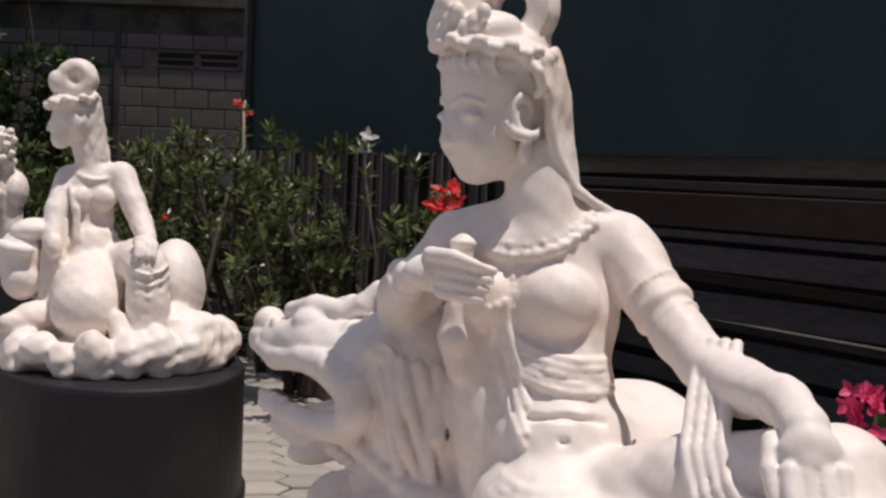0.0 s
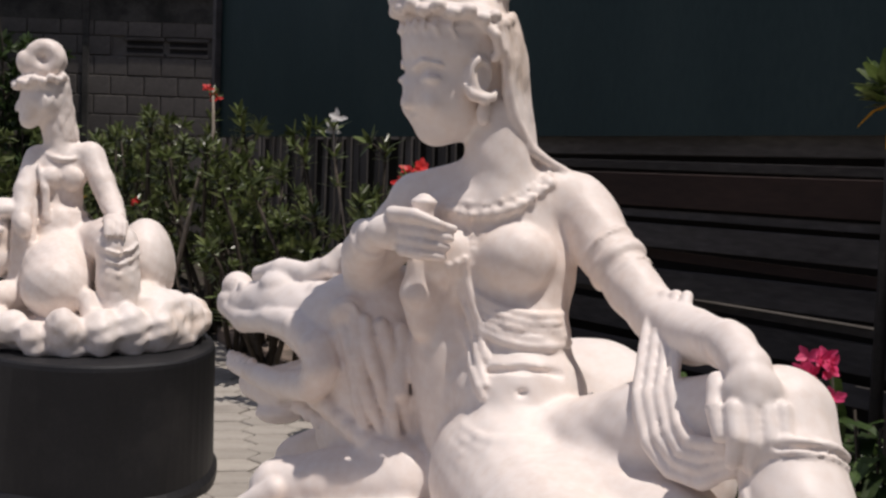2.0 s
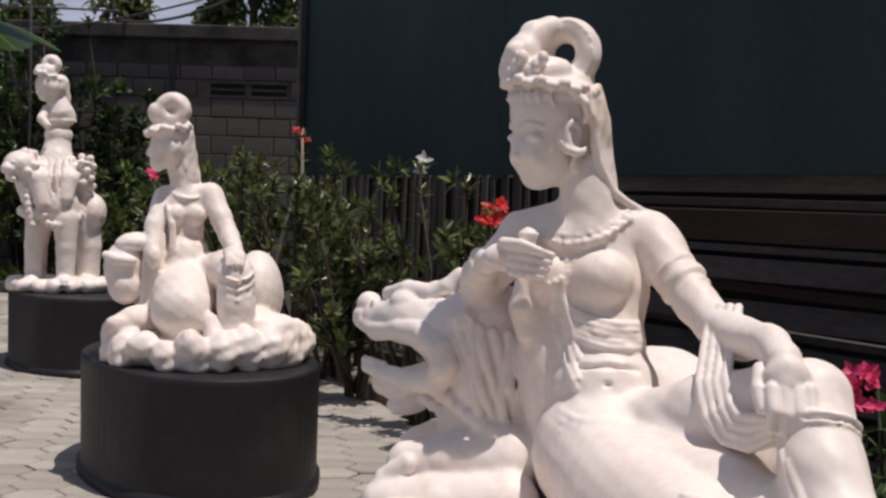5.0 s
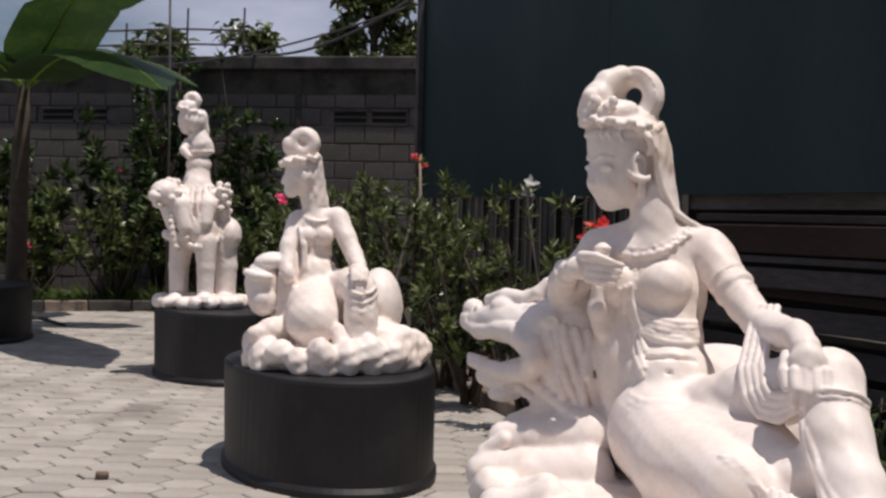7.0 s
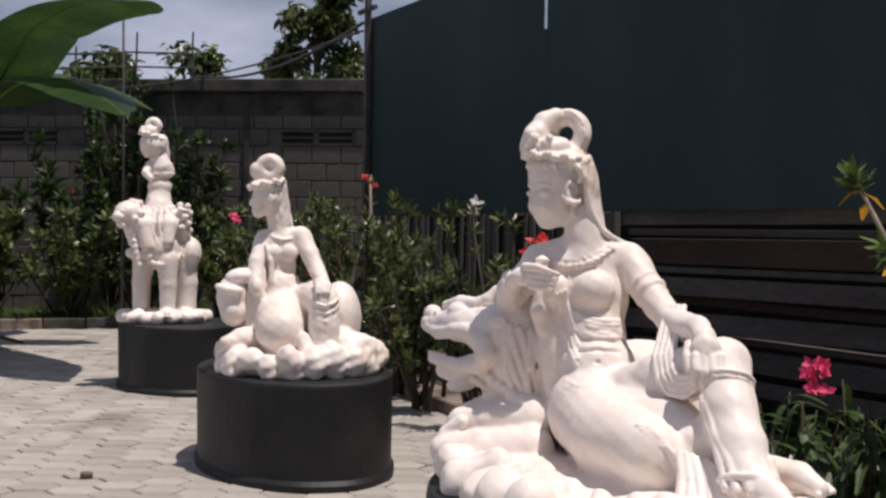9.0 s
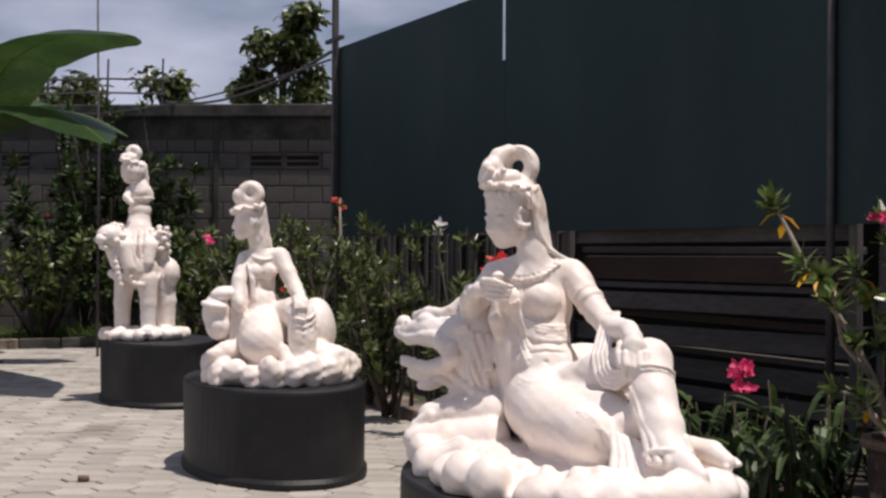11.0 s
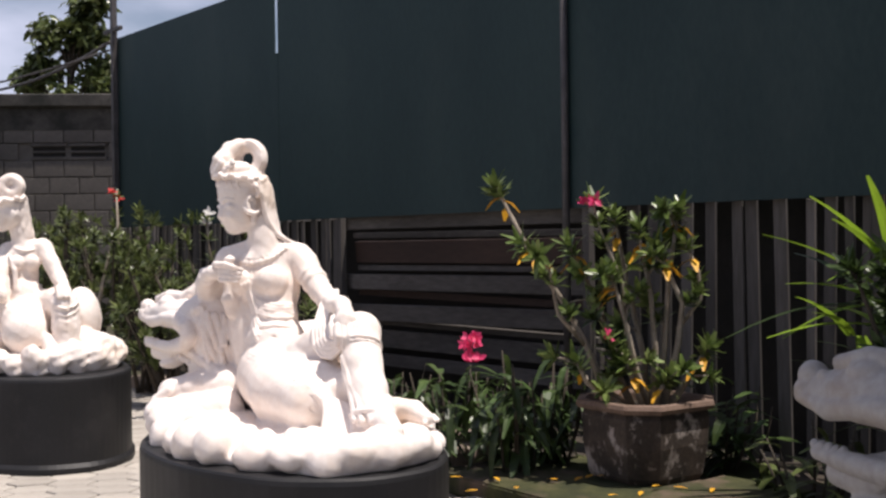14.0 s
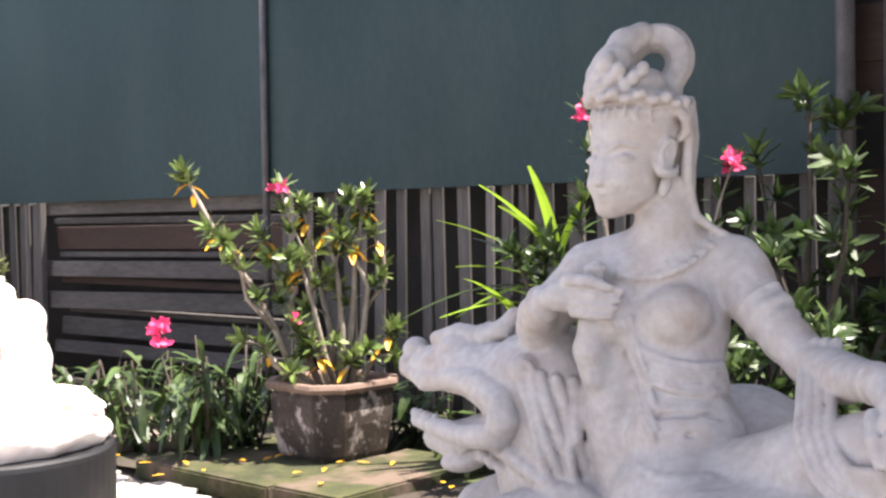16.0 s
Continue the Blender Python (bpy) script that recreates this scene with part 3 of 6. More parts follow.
        c.chain([(*hp(0.138, 0.012 * sgn, 1.618), 0.004), (*hp(0.134, 0.036 * sgn, 1.630), 0.004), (*hp(0.112, 0.064 * sgn, 1.622), 0.004)], 0.006)
        blob(0.105, 0.030 * sgn, 1.552, (0.026, 0.026, 0.024), 0.02)
    blob(0.122, 0, 1.526, (0.010, 0.021, 0.0055), 0.004)
    blob(0.113, 0, 1.515, (0.010, 0.018, 0.0065), 0.004)
    # ear with a long lobe and a crescent ornament
    blob(0.040, 0.080, 1.600, (0.030, 0.018, 0.036), 0.008)
    c.ring(hp(0.042, 0.094, 1.606), (0.566, -0.824, 0), 0.021, 0.0065, 0.004, 1.0, tall=1.35)
    c.chain([(*hp(0.072, 0.086, 1.586), 0.006), (*hp(0.060, 0.097, 1.568), 0.009), (*hp(0.040, 0.102, 1.562), 0.010), (*hp(0.018, 0.100, 1.568), 0.009), (*hp(0.004, 0.094, 1.582), 0.006)], 0.004)
    blob(0.026, 0.086, 1.540, (0.014, 0.010, 0.028), 0.008)
    # hair: cap, locks over the forehead, strands swept behind the ear to the shoulder
    blob(-0.010, 0, 1.665, (0.098, 0.097, 0.085), 0.02)
    blob(0.020, 0, 1.694, (0.126, 0.100, 0.030), 0.012)
    for i in range(9):
        b = -0.080 + 0.020 * i
        a = 0.132 * math.sqrt(1 - (b / 0.106) ** 2)
        c.chain([(*hp(0.014 + a, b, 1.706), 0.004), (*hp(0.016 + a, b * 1.02, 1.690), 0.004), (*hp(0.006 + a, b * 1.02, 1.674), 0.003)], 0.006)
    blob(-0.050, 0.005, 1.610, (0.070, 0.082, 0.110), 0.03)
    for i in range(6):
        u = i / 5
        c.chain([(0.172 + 0.030 * u, 1.990 + 0.075 * u, 1.700 + 0.026 * u, 0.011), (0.190 + 0.036 * u, 2.000 + 0.075 * u, 1.640 + 0.012 * u, 0.0115), (0.198 + 0.040 * u, 2.010 + 0.085 * u, 1.575, 0.0115),
                 (0.214 + 0.034 * u, 2.022 + 0.080 * u, 1.525 - 0.004 * u, 0.0115), (0.246 + 0.010 * u, 2.040 + 0.065 * u, 1.475, 0.0115), (0.290 + 0.004 * u, 2.052 + 0.045 * u, 1.446 - 0.004 * u, 0.0095), (0.352, 2.066 + 0.02 * u, 1.416, 0.006)], 0.001)
    c.chain([(0.150, 1.985, 1.700, 0.012), (0.170, 1.975, 1.680, 0.011), (0.178, 1.985, 1.655, 0.012), (0.170, 1.990, 1.640, 0.009)], 0.004)
    # crown: band with bosses, carved front, the hair drawn up into a great loop
    c.ring((0.090, 2.066, 1.722), (0.12, 0, 1), 0.092, 0.014, 0.010, 1.1, up=(0, 1, 0))
    for i in range(24):
        a = 2 * math.pi * i / 24
        c.ell((0.088 + 0.108 * math.cos(a), 2.064 + 0.104 * math.sin(a), 1.716 - 0.012 * math.cos(a) + 0.010 * (i % 2)), (0.016, 0.016, 0.013), 0, 0, 0.003)
    c.ell((0.062, 2.068, 1.755), (0.080, 0.072, 0.042), 10, -12, 0.02)
    for i in range(15):
        a = 1.9 + 2.9 * i / 14
        c.ell((0.058 + 0.080 * math.cos(a), 2.064 + 0.074 * math.sin(a), 1.752 + 0.016 * (i % 3)), (0.015, 0.015, 0.018), 0, 0, 0.004)
    c.ell((-0.004, 2.030, 1.800), (0.022, 0.020, 0.028), 0, 0, 0.008)
    c.ell((0.018, 2.005, 1.785), (0.016, 0.016, 0.020), 0, 0, 0.006)
    c.chain([(0.010, 2.060, 1.760, 0.046), (0.018, 2.070, 1.805, 0.040), (0.045, 2.095, 1.850, 0.034), (0.085, 2.115, 1.874, 0.030)], 0.02)
    c.ring((0.124, 2.125, 1.810), (-0.40, -0.91, 0.05), 0.061, 0.032, 0.010, 1.05)
    c.ell((0.125, 2.105, 1.745), (0.075, 0.060, 0.030), 20, 0, 0.02)
    for i in range(5):
        c.ring((0.124 - 0.012, 2.125 - 0.027, 1.810), (-0.40, -0.91, 0.05), 0.046 + 0.009 * i, 0.0028, 0.004, 1.0)

    # clothes on the trunk: sash across the ribs with a hanging end, hip roll and knot
    for i in range(5):
        laid([(0.128 + 0.0190 * j + 0.003 * i, 1.212 - 0.017 * i - (0.050 - 0.004 * i) * (j / 10) ** 0.7 - 0.012 * math.sin(math.pi * j / 10)) for j in range(11)], 0.0090, 1.80, 0.001, 0.005)
    for i in range(3):
        laid([(0.098 + 0.013 * i + 0.010 * j + 0.002 * math.sin(2 * j + i), 1.250 - 0.036 * j + 0.006 * i) for j in range(7 - (i > 1))], 0.0085, 1.86, 0.004, 0.003)
    laid([(0.150, 1.060), (0.160, 1.035), (0.167, 1.018)], 0.009, 1.80, 0.006, 0.002)
    for i in range(4):
        pts = []
        for j in range(12):
            x, z = 0.110 + 0.0255 * j, 0.990 - 0.020 * i - 0.042 * math.sin(math.pi * min(1.0, j / 11 + 0.08)) ** 0.8 + 0.012 * (j / 11) ** 2
            pts.append((x, c.front(x, z, 1.70) + 0.002, z, 0.011 * min(1.0, 0.15 + j / 4, 0.3 + (11 - j) / 3)))
        c.chain(pts, 0.010)
    for x, z, r in ((0.322, 0.928, 0.026), (0.350, 0.936, 0.020), (0.338, 0.910, 0.022), (0.300, 0.915, 0.015)):
        c.ell((x, c.front(x, z, 1.70), z), (r * 1.3, r * 0.8, r * 0.8), 20, -12, 0.008)
    # necklace and pendant cord
    for k in range(2):
        for i in range(19):
            u = i / 18
            x, z = 0.100 + 0.185 * u, 1.372 - 0.020 * k - 0.05 * u + 0.105 * u * u
            r = (0.0085, 0.014)[(i + k) % 2] if k else 0.008
            c.ell((x, c.front(x, z, 1.90) + 0.002, z), (r, r, r), 0, 0, 0.004)
    for i in range(9):
        z = 1.345 - 0.0135 * i
        c.ell((0.138 + 0.0008 * i, c.front(0.138, z, 1.86) + 0.002, z), (0.008, 0.008, 0.0075), 0, 0, 0.002)

    # figure: arm held to the chest, with a flask
    c.chain([(0.030, 2.115, 1.355, 0.058), (-0.030, 2.145, 1.275, 0.052), (-0.068, 2.145, 1.225, 0.048)], 0.03)
    c.chain([(-0.068, 2.145, 1.225, 0.047), (-0.070, 2.080, 1.262, 0.040), (-0.050, 2.020, 1.300, 0.033)], 0.025)
    c.ring((-0.056, 2.035, 1.290), (0.45, -0.75, 0.45), 0.036, 0.007, 0.004, 1.3)
    c.ell((-0.008, 1.990, 1.310), (0.054, 0.028, 0.036), 12, 0, 0.016)
    for i in range(4):
        c.chain([(0.010, 1.968, 1.337 - 0.020 * i, 0.0125), (0.056 - 0.004 * i, 1.950, 1.332 - 0.020 * i, 0.0120), (0.104 - 0.006 * i, 1.950, 1.320 - 0.018 * i, 0.0085)], 0.003)
    c.chain([(-0.012, 1.972, 1.345, 0.014), (0.030, 1.945, 1.343, 0.012), (0.080, 1.940, 1.328, 0.009)], 0.005)
    c.cap((0.044, 1.992, 1.32), (0.046, 1.992, 1.362), 0.019, 0.021, 0.004)
    c.ring((0.046, 1.992, 1.366), (0, 0, 1), 0.019, 0.006, 0.003, 1.0, up=(0, 1, 0))
    c.chain([(0.040, 1.998, 1.25, 0.022), (0.042, 2.005, 1.19, 0.034), (0.050, 2.010, 1.13, 0.026)], 0.02)
    # side of the robe between flask and hip
    c.ell((0.105, 2.060, 1.02), (0.070, 0.080, 0.22), 0, -6, 0.04)

    # figure: raised leg, folded leg
    c.chain([(0.300, 1.94, 0.89, 0.105), (0.450, 1.75, 0.990, 0.092), (0.600, 1.545, 1.070, 0.080)], 0.04)
    c.chain([(0.602, 1.535, 1.066, 0.080), (0.606, 1.44, 0.955, 0.077), (0.626, 1.345, 0.855, 0.073), (0.634, 1.275, 0.785, 0.066)], 0.04)
    c.chain([(0.225, 1.92, 0.840, 0.140), (0.275, 1.68, 0.816, 0.126), (0.372, 1.455, 0.815, 0.100)], 0.05)
    c.chain([(0.380, 1.465, 0.780, 0.092), (0.560, 1.46, 0.755, 0.078), (0.740, 1.475, 0.755, 0.052)], 0.03)
    c.chain([(0.35, 1.74, 0.87, 0.10), (0.46, 1.58, 0.865, 0.085), (0.53, 1.47, 0.845, 0.070)], 0.06)
    c.ring((0.603, 1.490, 1.020), (0.05, 0.55, 0.82), 0.081, 0.006, 0.003, 1.0)
    c.ring((0.603, 1.480, 1.006), (0.05, 0.55, 0.82), 0.080, 0.004, 0.002, 1.0)
    for i in range(8):
        a = 3.3 + 0.36 * i
        sw = 0.45 + 0.10 * i
        c.chain([(0.604 + 0.079 * math.cos(a), 1.450 + 0.079 * math.sin(a), 0.985 - 0.014 * i, 0.009), (0.614 + 0.078 * math.cos(a + 0.3 * sw), 1.392 + 0.078 * math.sin(a + 0.3 * sw), 0.905 - 0.010 * i, 0.0115),
                 (0.630 + 0.075 * math.cos(a + 0.7 * sw), 1.320 + 0.075 * math.sin(a + 0.7 * sw), 0.83, 0.0125), (0.638 + 0.080 * math.cos(a + 0.9 * sw), 1.268 + 0.080 * math.sin(a + 0.9 * sw), 0.765, 0.0135)], 0.002)
    c.ring((0.638, 1.275, 0.778), (0, 0.35, 0.93), 0.078, 0.010, 0.008, 1.0)
    for i in range(6):
        laid([(0.340 + 0.012 * i, 0.900 - 0.010 * i), (0.375 + 0.012 * i, 0.895 - 0.012 * i), (0.410 + 0.010 * i, 0.870 - 0.016 * i), (0.432 + 0.010 * i, 0.830 - 0.018 * i)], 0.007, 1.30, 0.008, -0.001)
    for i in range(7):
        c.chain([(0.455 + 0.020 * i, 1.375 - 0.002 * i, 0.835 - 0.006 * i, 0.010), (0.462 + 0.024 * i, 1.335 - 0.006 * i, 0.765, 0.014), (0.452 + 0.030 * i, 1.285 - 0.012 * i, 0.700, 0.018)], 0.010)
    c.chain([(0.640, 1.265, 0.780, 0.052), (0.688, 1.175, 0.758, 0.042), (0.722, 1.110, 0.735, 0.028)], 0.02)
    c.ell((0.622, 1.285, 0.760), (0.046, 0.050, 0.050), 0, 0, 0.02)
    for i in range(5):
        c.cap((0.692 + 0.0145 * i, 1.128 + 0.010 * i, 0.735 - 0.003 * i), (0.712 + 0.014 * i, 1.086 + 0.014 * i, 0.726 - 0.004 * i), 0.0135 - 0.0008 * i, 0.011, 0.004)
    c.chain([(0.740, 1.475, 0.765, 0.048), (0.805, 1.425, 0.762, 0.042), (0.852, 1.372, 0.740, 0.028)], 0.02)
    for i in range(5):
        c.cap((0.826 + 0.014 * i, 1.382 + 0.010 * i, 0.738), (0.845 + 0.013 * i, 1.345 + 0.014 * i, 0.728), 0.012, 0.010, 0.004)
    c.chain([(0.405, 1.365, 0.79, 0.008), (0.440, 1.365, 0.75, 0.009), (0.450, 1.37, 0.70, 0.010)], 0.008, True)

    # figure: arm resting on the knee, hand hanging, sleeve looped over the forearm
    c.chain([(0.362, 2.062, 1.345, 0.066), (0.398, 2.000, 1.283, 0.055), (0.440, 1.935, 1.222, 0.049), (0.473, 1.880, 1.180, 0.046)], 0.03)
    c.chain([(0.473, 1.880, 1.180, 0.046), (0.512, 1.740, 1.164, 0.046), (0.530, 1.570, 1.178, 0.033)], 0.025)
    c.ring((0.414, 1.978, 1.262), (0.52, -0.62, -0.58), 0.052, 0.009, 0.004, 1.7)
    c.ring((0.398, 1.998, 1.286), (0.52, -0.62, -0.58), 0.056, 0.0045, 0.003, 1.0)
    c.ring((0.430, 1.955, 1.240), (0.52, -0.62, -0.58), 0.051, 0.0045, 0.003, 1.0)
    c.ring((0.528, 1.600, 1.174), (0.1, -1, 0.08), 0.035, 0.006, 0.003, 1.6)
    c.chain([(0.532, 1.560, 1.172, 0.036), (0.540, 1.510, 1.150, 0.034), (0.540, 1.480, 1.110, 0.030)], 0.02)
    c.ell((0.542, 1.482, 1.118), (0.046, 0.026, 0.046), 0, 0, 0.012)
    for i in range(4):
        x = 0.512 + 0.0235 * i
        c.chain([(x - 0.003, 1.462, 1.100, 0.0150), (x - 0.002, 1.438, 1.062 - 0.004 * (i % 2), 0.0135), (x - 0.006, 1.440, 1.026 - 0.005 * min(i, 2), 0.0105)], 0.003)
    c.chain([(0.498, 1.515, 1.130, 0.016), (0.486, 1.478, 1.098, 0.014), (0.490, 1.455, 1.062, 0.011)], 0.005)
    for i in range(4):
        u = i / 3
        c.chain([(0.466 + 0.045 * u, 1.868 - 0.060 * u, 1.218 + 0.008 * u, 0.0115), (0.440 + 0.045 * u, 1.790 - 0.050 * u, 1.150 + 0.008 * u, 0.0115), (0.412 + 0.048 * u, 1.690 - 0.040 * u, 1.070 + 0.014 * u, 0.0118),
                 (0.418 + 0.042 * u, 1.620 - 0.030 * u, 1.010 + 0.036 * u, 0.0118), (0.446 + 0.024 * u, 1.575 - 0.020 * u, 0.974 + 0.054 * u, 0.0118), (0.484 + 0.004 * u, 1.520 + 0.004 * u, 0.972 + 0.060 * u, 0.0115), (0.520 - 0.012 * u, 1.480 + 0.010 * u, 1.004 + 0.036 * u, 0.009)], 0.001)
    c.roughen(0.0010, 95, 9)
    c.floor(0.60)
    return clay_mesh("reclining_statue", c, CENTRE_A, M_MARBLE)


def seated_figure():
    """A figure seated over a lion, one knee on the rock and one shin upright, the head turned aside."""
    c = Clay((-0.66, -0.62, -0.04), (0.66, 0.62, 1.34), 0.0085)
    rng = random.Random(12)
    c.ell((0.02, 0, 0.04), (0.44, 0.42, 0.13), 0, 0, 0.03)
    for i in range(22):
        a = 2 * math.pi * i / 22
        r = rng.uniform(0.07, 0.12)
        c.ell((0.02 + (0.52 - r) * math.cos(a), (0.50 - r) * math.sin(a), 0.05 + rng.uniform(-0.01, 0.05)), (r, r * rng.uniform(0.7, 1.3), rng.uniform(0.07, 0.12)), rng.uniform(0, 90), rng.uniform(-20, 20), 0.06)
    c.ell((0.30, -0.14, 0.14), (0.17, 0.20, 0.12), 0, 20, 0.04)
    c.roughen(0.008, 30, 3)
    c.roughen(0.004, 75, 4)
    # lion: rump behind, neck and broad muzzle to one side, paw
    c.ell((0.25, 0.10, 0.33), (0.125, 0.24, 0.20), 0, 0, 0.04)
    c.chain([(0.20, 0.12, 0.30, 0.18), (-0.10, 0.16, 0.30, 0.17), (-0.28, 0.06, 0.36, 0.12)], 0.05)
    c.ell((-0.385, -0.02, 0.44), (0.100, 0.110, 0.125), 0, 0, 0.03)
    c.ell((-0.375, -0.06, 0.355), (0.085, 0.085, 0.090), 0, 0, 0.03)
    c.ell((-0.345, -0.03, 0.560), (0.090, 0.085, 0.050), 0, -8, 0.010)
    c.chain([(-0.47, -0.06, 0.50, 0.022), (-0.42, -0.13, 0.485, 0.022), (-0.34, -0.13, 0.480, 0.022)], 0.010)
    c.chain([(-0.44, -0.13, 0.42, 0.012), (-0.36, -0.15, 0.41, 0.012), (-0.30, -0.12, 0.43, 0.012)], 0.008, True)
    c.chain([(-0.22, -0.06, 0.22, 0.075), (-0.33, -0.14, 0.20, 0.062), (-0.41, -0.18, 0.18, 0.045)], 0.03)
    # legs
    c.chain([(-0.08, 0.04, 0.36, 0.155), (-0.10, -0.13, 0.30, 0.150), (-0.10, -0.24, 0.265, 0.125)], 0.05)
    c.ell((-0.105, -0.22, 0.25), (0.140, 0.140, 0.135), 0, 0, 0.04)
    c.chain([(0.02, 0.04, 0.40, 0.12), (0.10, -0.14, 0.44, 0.100), (0.135, -0.24, 0.435, 0.088)], 0.04)
    c.chain([(0.140, -0.25, 0.42, 0.088), (0.145, -0.27, 0.28, 0.088), (0.145, -0.28, 0.14, 0.080)], 0.03)
    for i in range(7):
        z = 0.42 - 0.045 * i
        c.chain([(0.060, -0.29, z + 0.03, 0.006), (0.100, -0.339, z, 0.006), (0.150, -0.356, z - 0.012, 0.006), (0.200, -0.329, z + 0.005, 0.006), (0.228, -0.28, z + 0.03, 0.006)], 0.014)
    c.chain([(0.135, -0.33, 0.13, 0.055), (0.125, -0.42, 0.11, 0.040)], 0.02)
    c.chain([(0.02, -0.30, 0.22, 0.04), (0.06, -0.34, 0.12, 0.05)], 0.03)
    # trunk, shoulders, arms
    c.ell((-0.125, 0.04, 0.48), (0.135, 0.120, 0.14), 0, 0, 0.04)
    c.ell((-0.115, 0.06, 0.62), (0.098, 0.085, 0.13), 0, 0, 0.04)
    c.ell((-0.105, 0.06, 0.74), (0.112, 0.085, 0.11), 0, 0, 0.04)
    c.ell((-0.060, -0.01, 0.70), (0.050, 0.045, 0.050), 0, 0, 0.02)
    c.ell((-0.150, -0.01, 0.70), (0.048, 0.045, 0.050), 0, 0, 0.02)
    c.cap((-0.20, 0.08, 0.79), (0.005, 0.06, 0.80), 0.052, 0.060, 0.04)
    c.chain([(0.010, 0.05, 0.80, 0.062), (0.065, -0.02, 0.69, 0.052), (0.105, -0.08, 0.60, 0.048), (0.135, -0.20, 0.545, 0.038)], 0.03)
    c.ell((0.130, -0.26, 0.53), (0.055, 0.050, 0.036), 0, 10, 0.012)
    for i in range(4):
        c.cap((0.100 + 0.022 * i, -0.30, 0.53), (0.098 + 0.023 * i, -0.335, 0.48), 0.015, 0.011, 0.004)
    c.chain([(-0.215, 0.06, 0.78, 0.052), (-0.25, -0.02, 0.65, 0.046), (-0.255, -0.10, 0.52, 0.040)], 0.03)
    c.ell((-0.245, -0.13, 0.50), (0.036, 0.040, 0.050), 0, 0, 0.015)
    for i in range(4):
        c.chain([(-0.285 + 0.024 * i, -0.05, 0.60, 0.018), (-0.280 + 0.022 * i, -0.10, 0.42, 0.020), (-0.290 + 0.026 * i, -0.10, 0.26, 0.022)], 0.008)
    for i in range(3):
        c.chain([(-0.20 + 0.006 * i, -0.02, 0.76 - 0.02 * i, 0.010), (-0.175 + 0.008 * i, -0.055, 0.66, 0.010), (-0.165 + 0.008 * i, -0.070, 0.52, 0.010)], 0.005)
    c.ring((-0.115, 0.05, 0.545), (0, 0.1, 1), 0.105, 0.013, 0.008, 1.0, up=(0, 1, 0), tall=0.9)
    c.ring((-0.100, 0.045, 0.815), (0.05, -0.5, 1), 0.075, 0.010, 0.006, 1.0, up=(0, 1, 0))
    # head turned aside, hair lock, crown and coil
    c.cap((-0.115, 0.06, 0.80), (-0.150, 0.05, 0.95), 0.058, 0.055, 0.03)
    c.ell((-0.195, 0.03, 1.030), (0.090, 0.085, 0.105), 0, 12, 0.02)
    c.ell((-0.235, 0.02, 0.965), (0.046, 0.052, 0.060), 0, 20, 0.03)
    c.cap((-0.282, 0.015, 1.02), (-0.290, 0.015, 0.990), 0.009, 0.013, 0.010)
    c.ell((-0.268, 0.015, 0.955), (0.012, 0.020, 0.010), 0, 0, 0.006)
    c.ell((-0.175, -0.050, 1.020), (0.022, 0.012, 0.036), 0, 0, 0.006)
    c.chain([(-0.135, 0.05, 1.09, 0.060), (-0.110, 0.07, 0.99, 0.048), (-0.085, 0.08, 0.90, 0.040), (-0.055, 0.07, 0.83, 0.024)], 0.02)
    for i in range(4):
        c.chain([(-0.165 + 0.02 * i, -0.025 + 0.012 * i, 1.09, 0.012), (-0.130 + 0.016 * i, 0.0 + 0.012 * i, 0.98, 0.012), (-0.095 + 0.014 * i, 0.02 + 0.01 * i, 0.87, 0.011)], 0.004)
    c.ell((-0.200, 0.03, 1.095), (0.098, 0.090, 0.045), 0, 10, 0.015)
    for i in range(18):
        a = 2 * math.pi * i / 18
        c.ell((-0.200 + 0.100 * math.cos(a), 0.03 + 0.092 * math.sin(a), 1.105 + 0.02 * math.cos(a) + 0.012 * (i % 2)), (0.020, 0.020, 0.018), 0, 0, 0.005)
    c.ell((-0.255, 0.02, 1.185), (0.042, 0.045, 0.055), 0, -15, 0.015)
    c.ring((-0.180, 0.02, 1.205), (-0.15, -0.98, 0.05), 0.050, 0.040, 0.012, 1.2)
    c.ring((-0.180, -0.020, 1.205), (-0.15, -0.98, 0.05), 0.050, 0.006, 0.004, 1.0)
    c.ell((-0.175, 0.03, 1.20), (0.035, 0.030, 0.035), 0, 0, 0.01)
    c.roughen(0.0014, 90, 9)
    c.floor(0.0)
    return clay_mesh("seated_statue", c, (0, 0, 0), M_MARBLE)


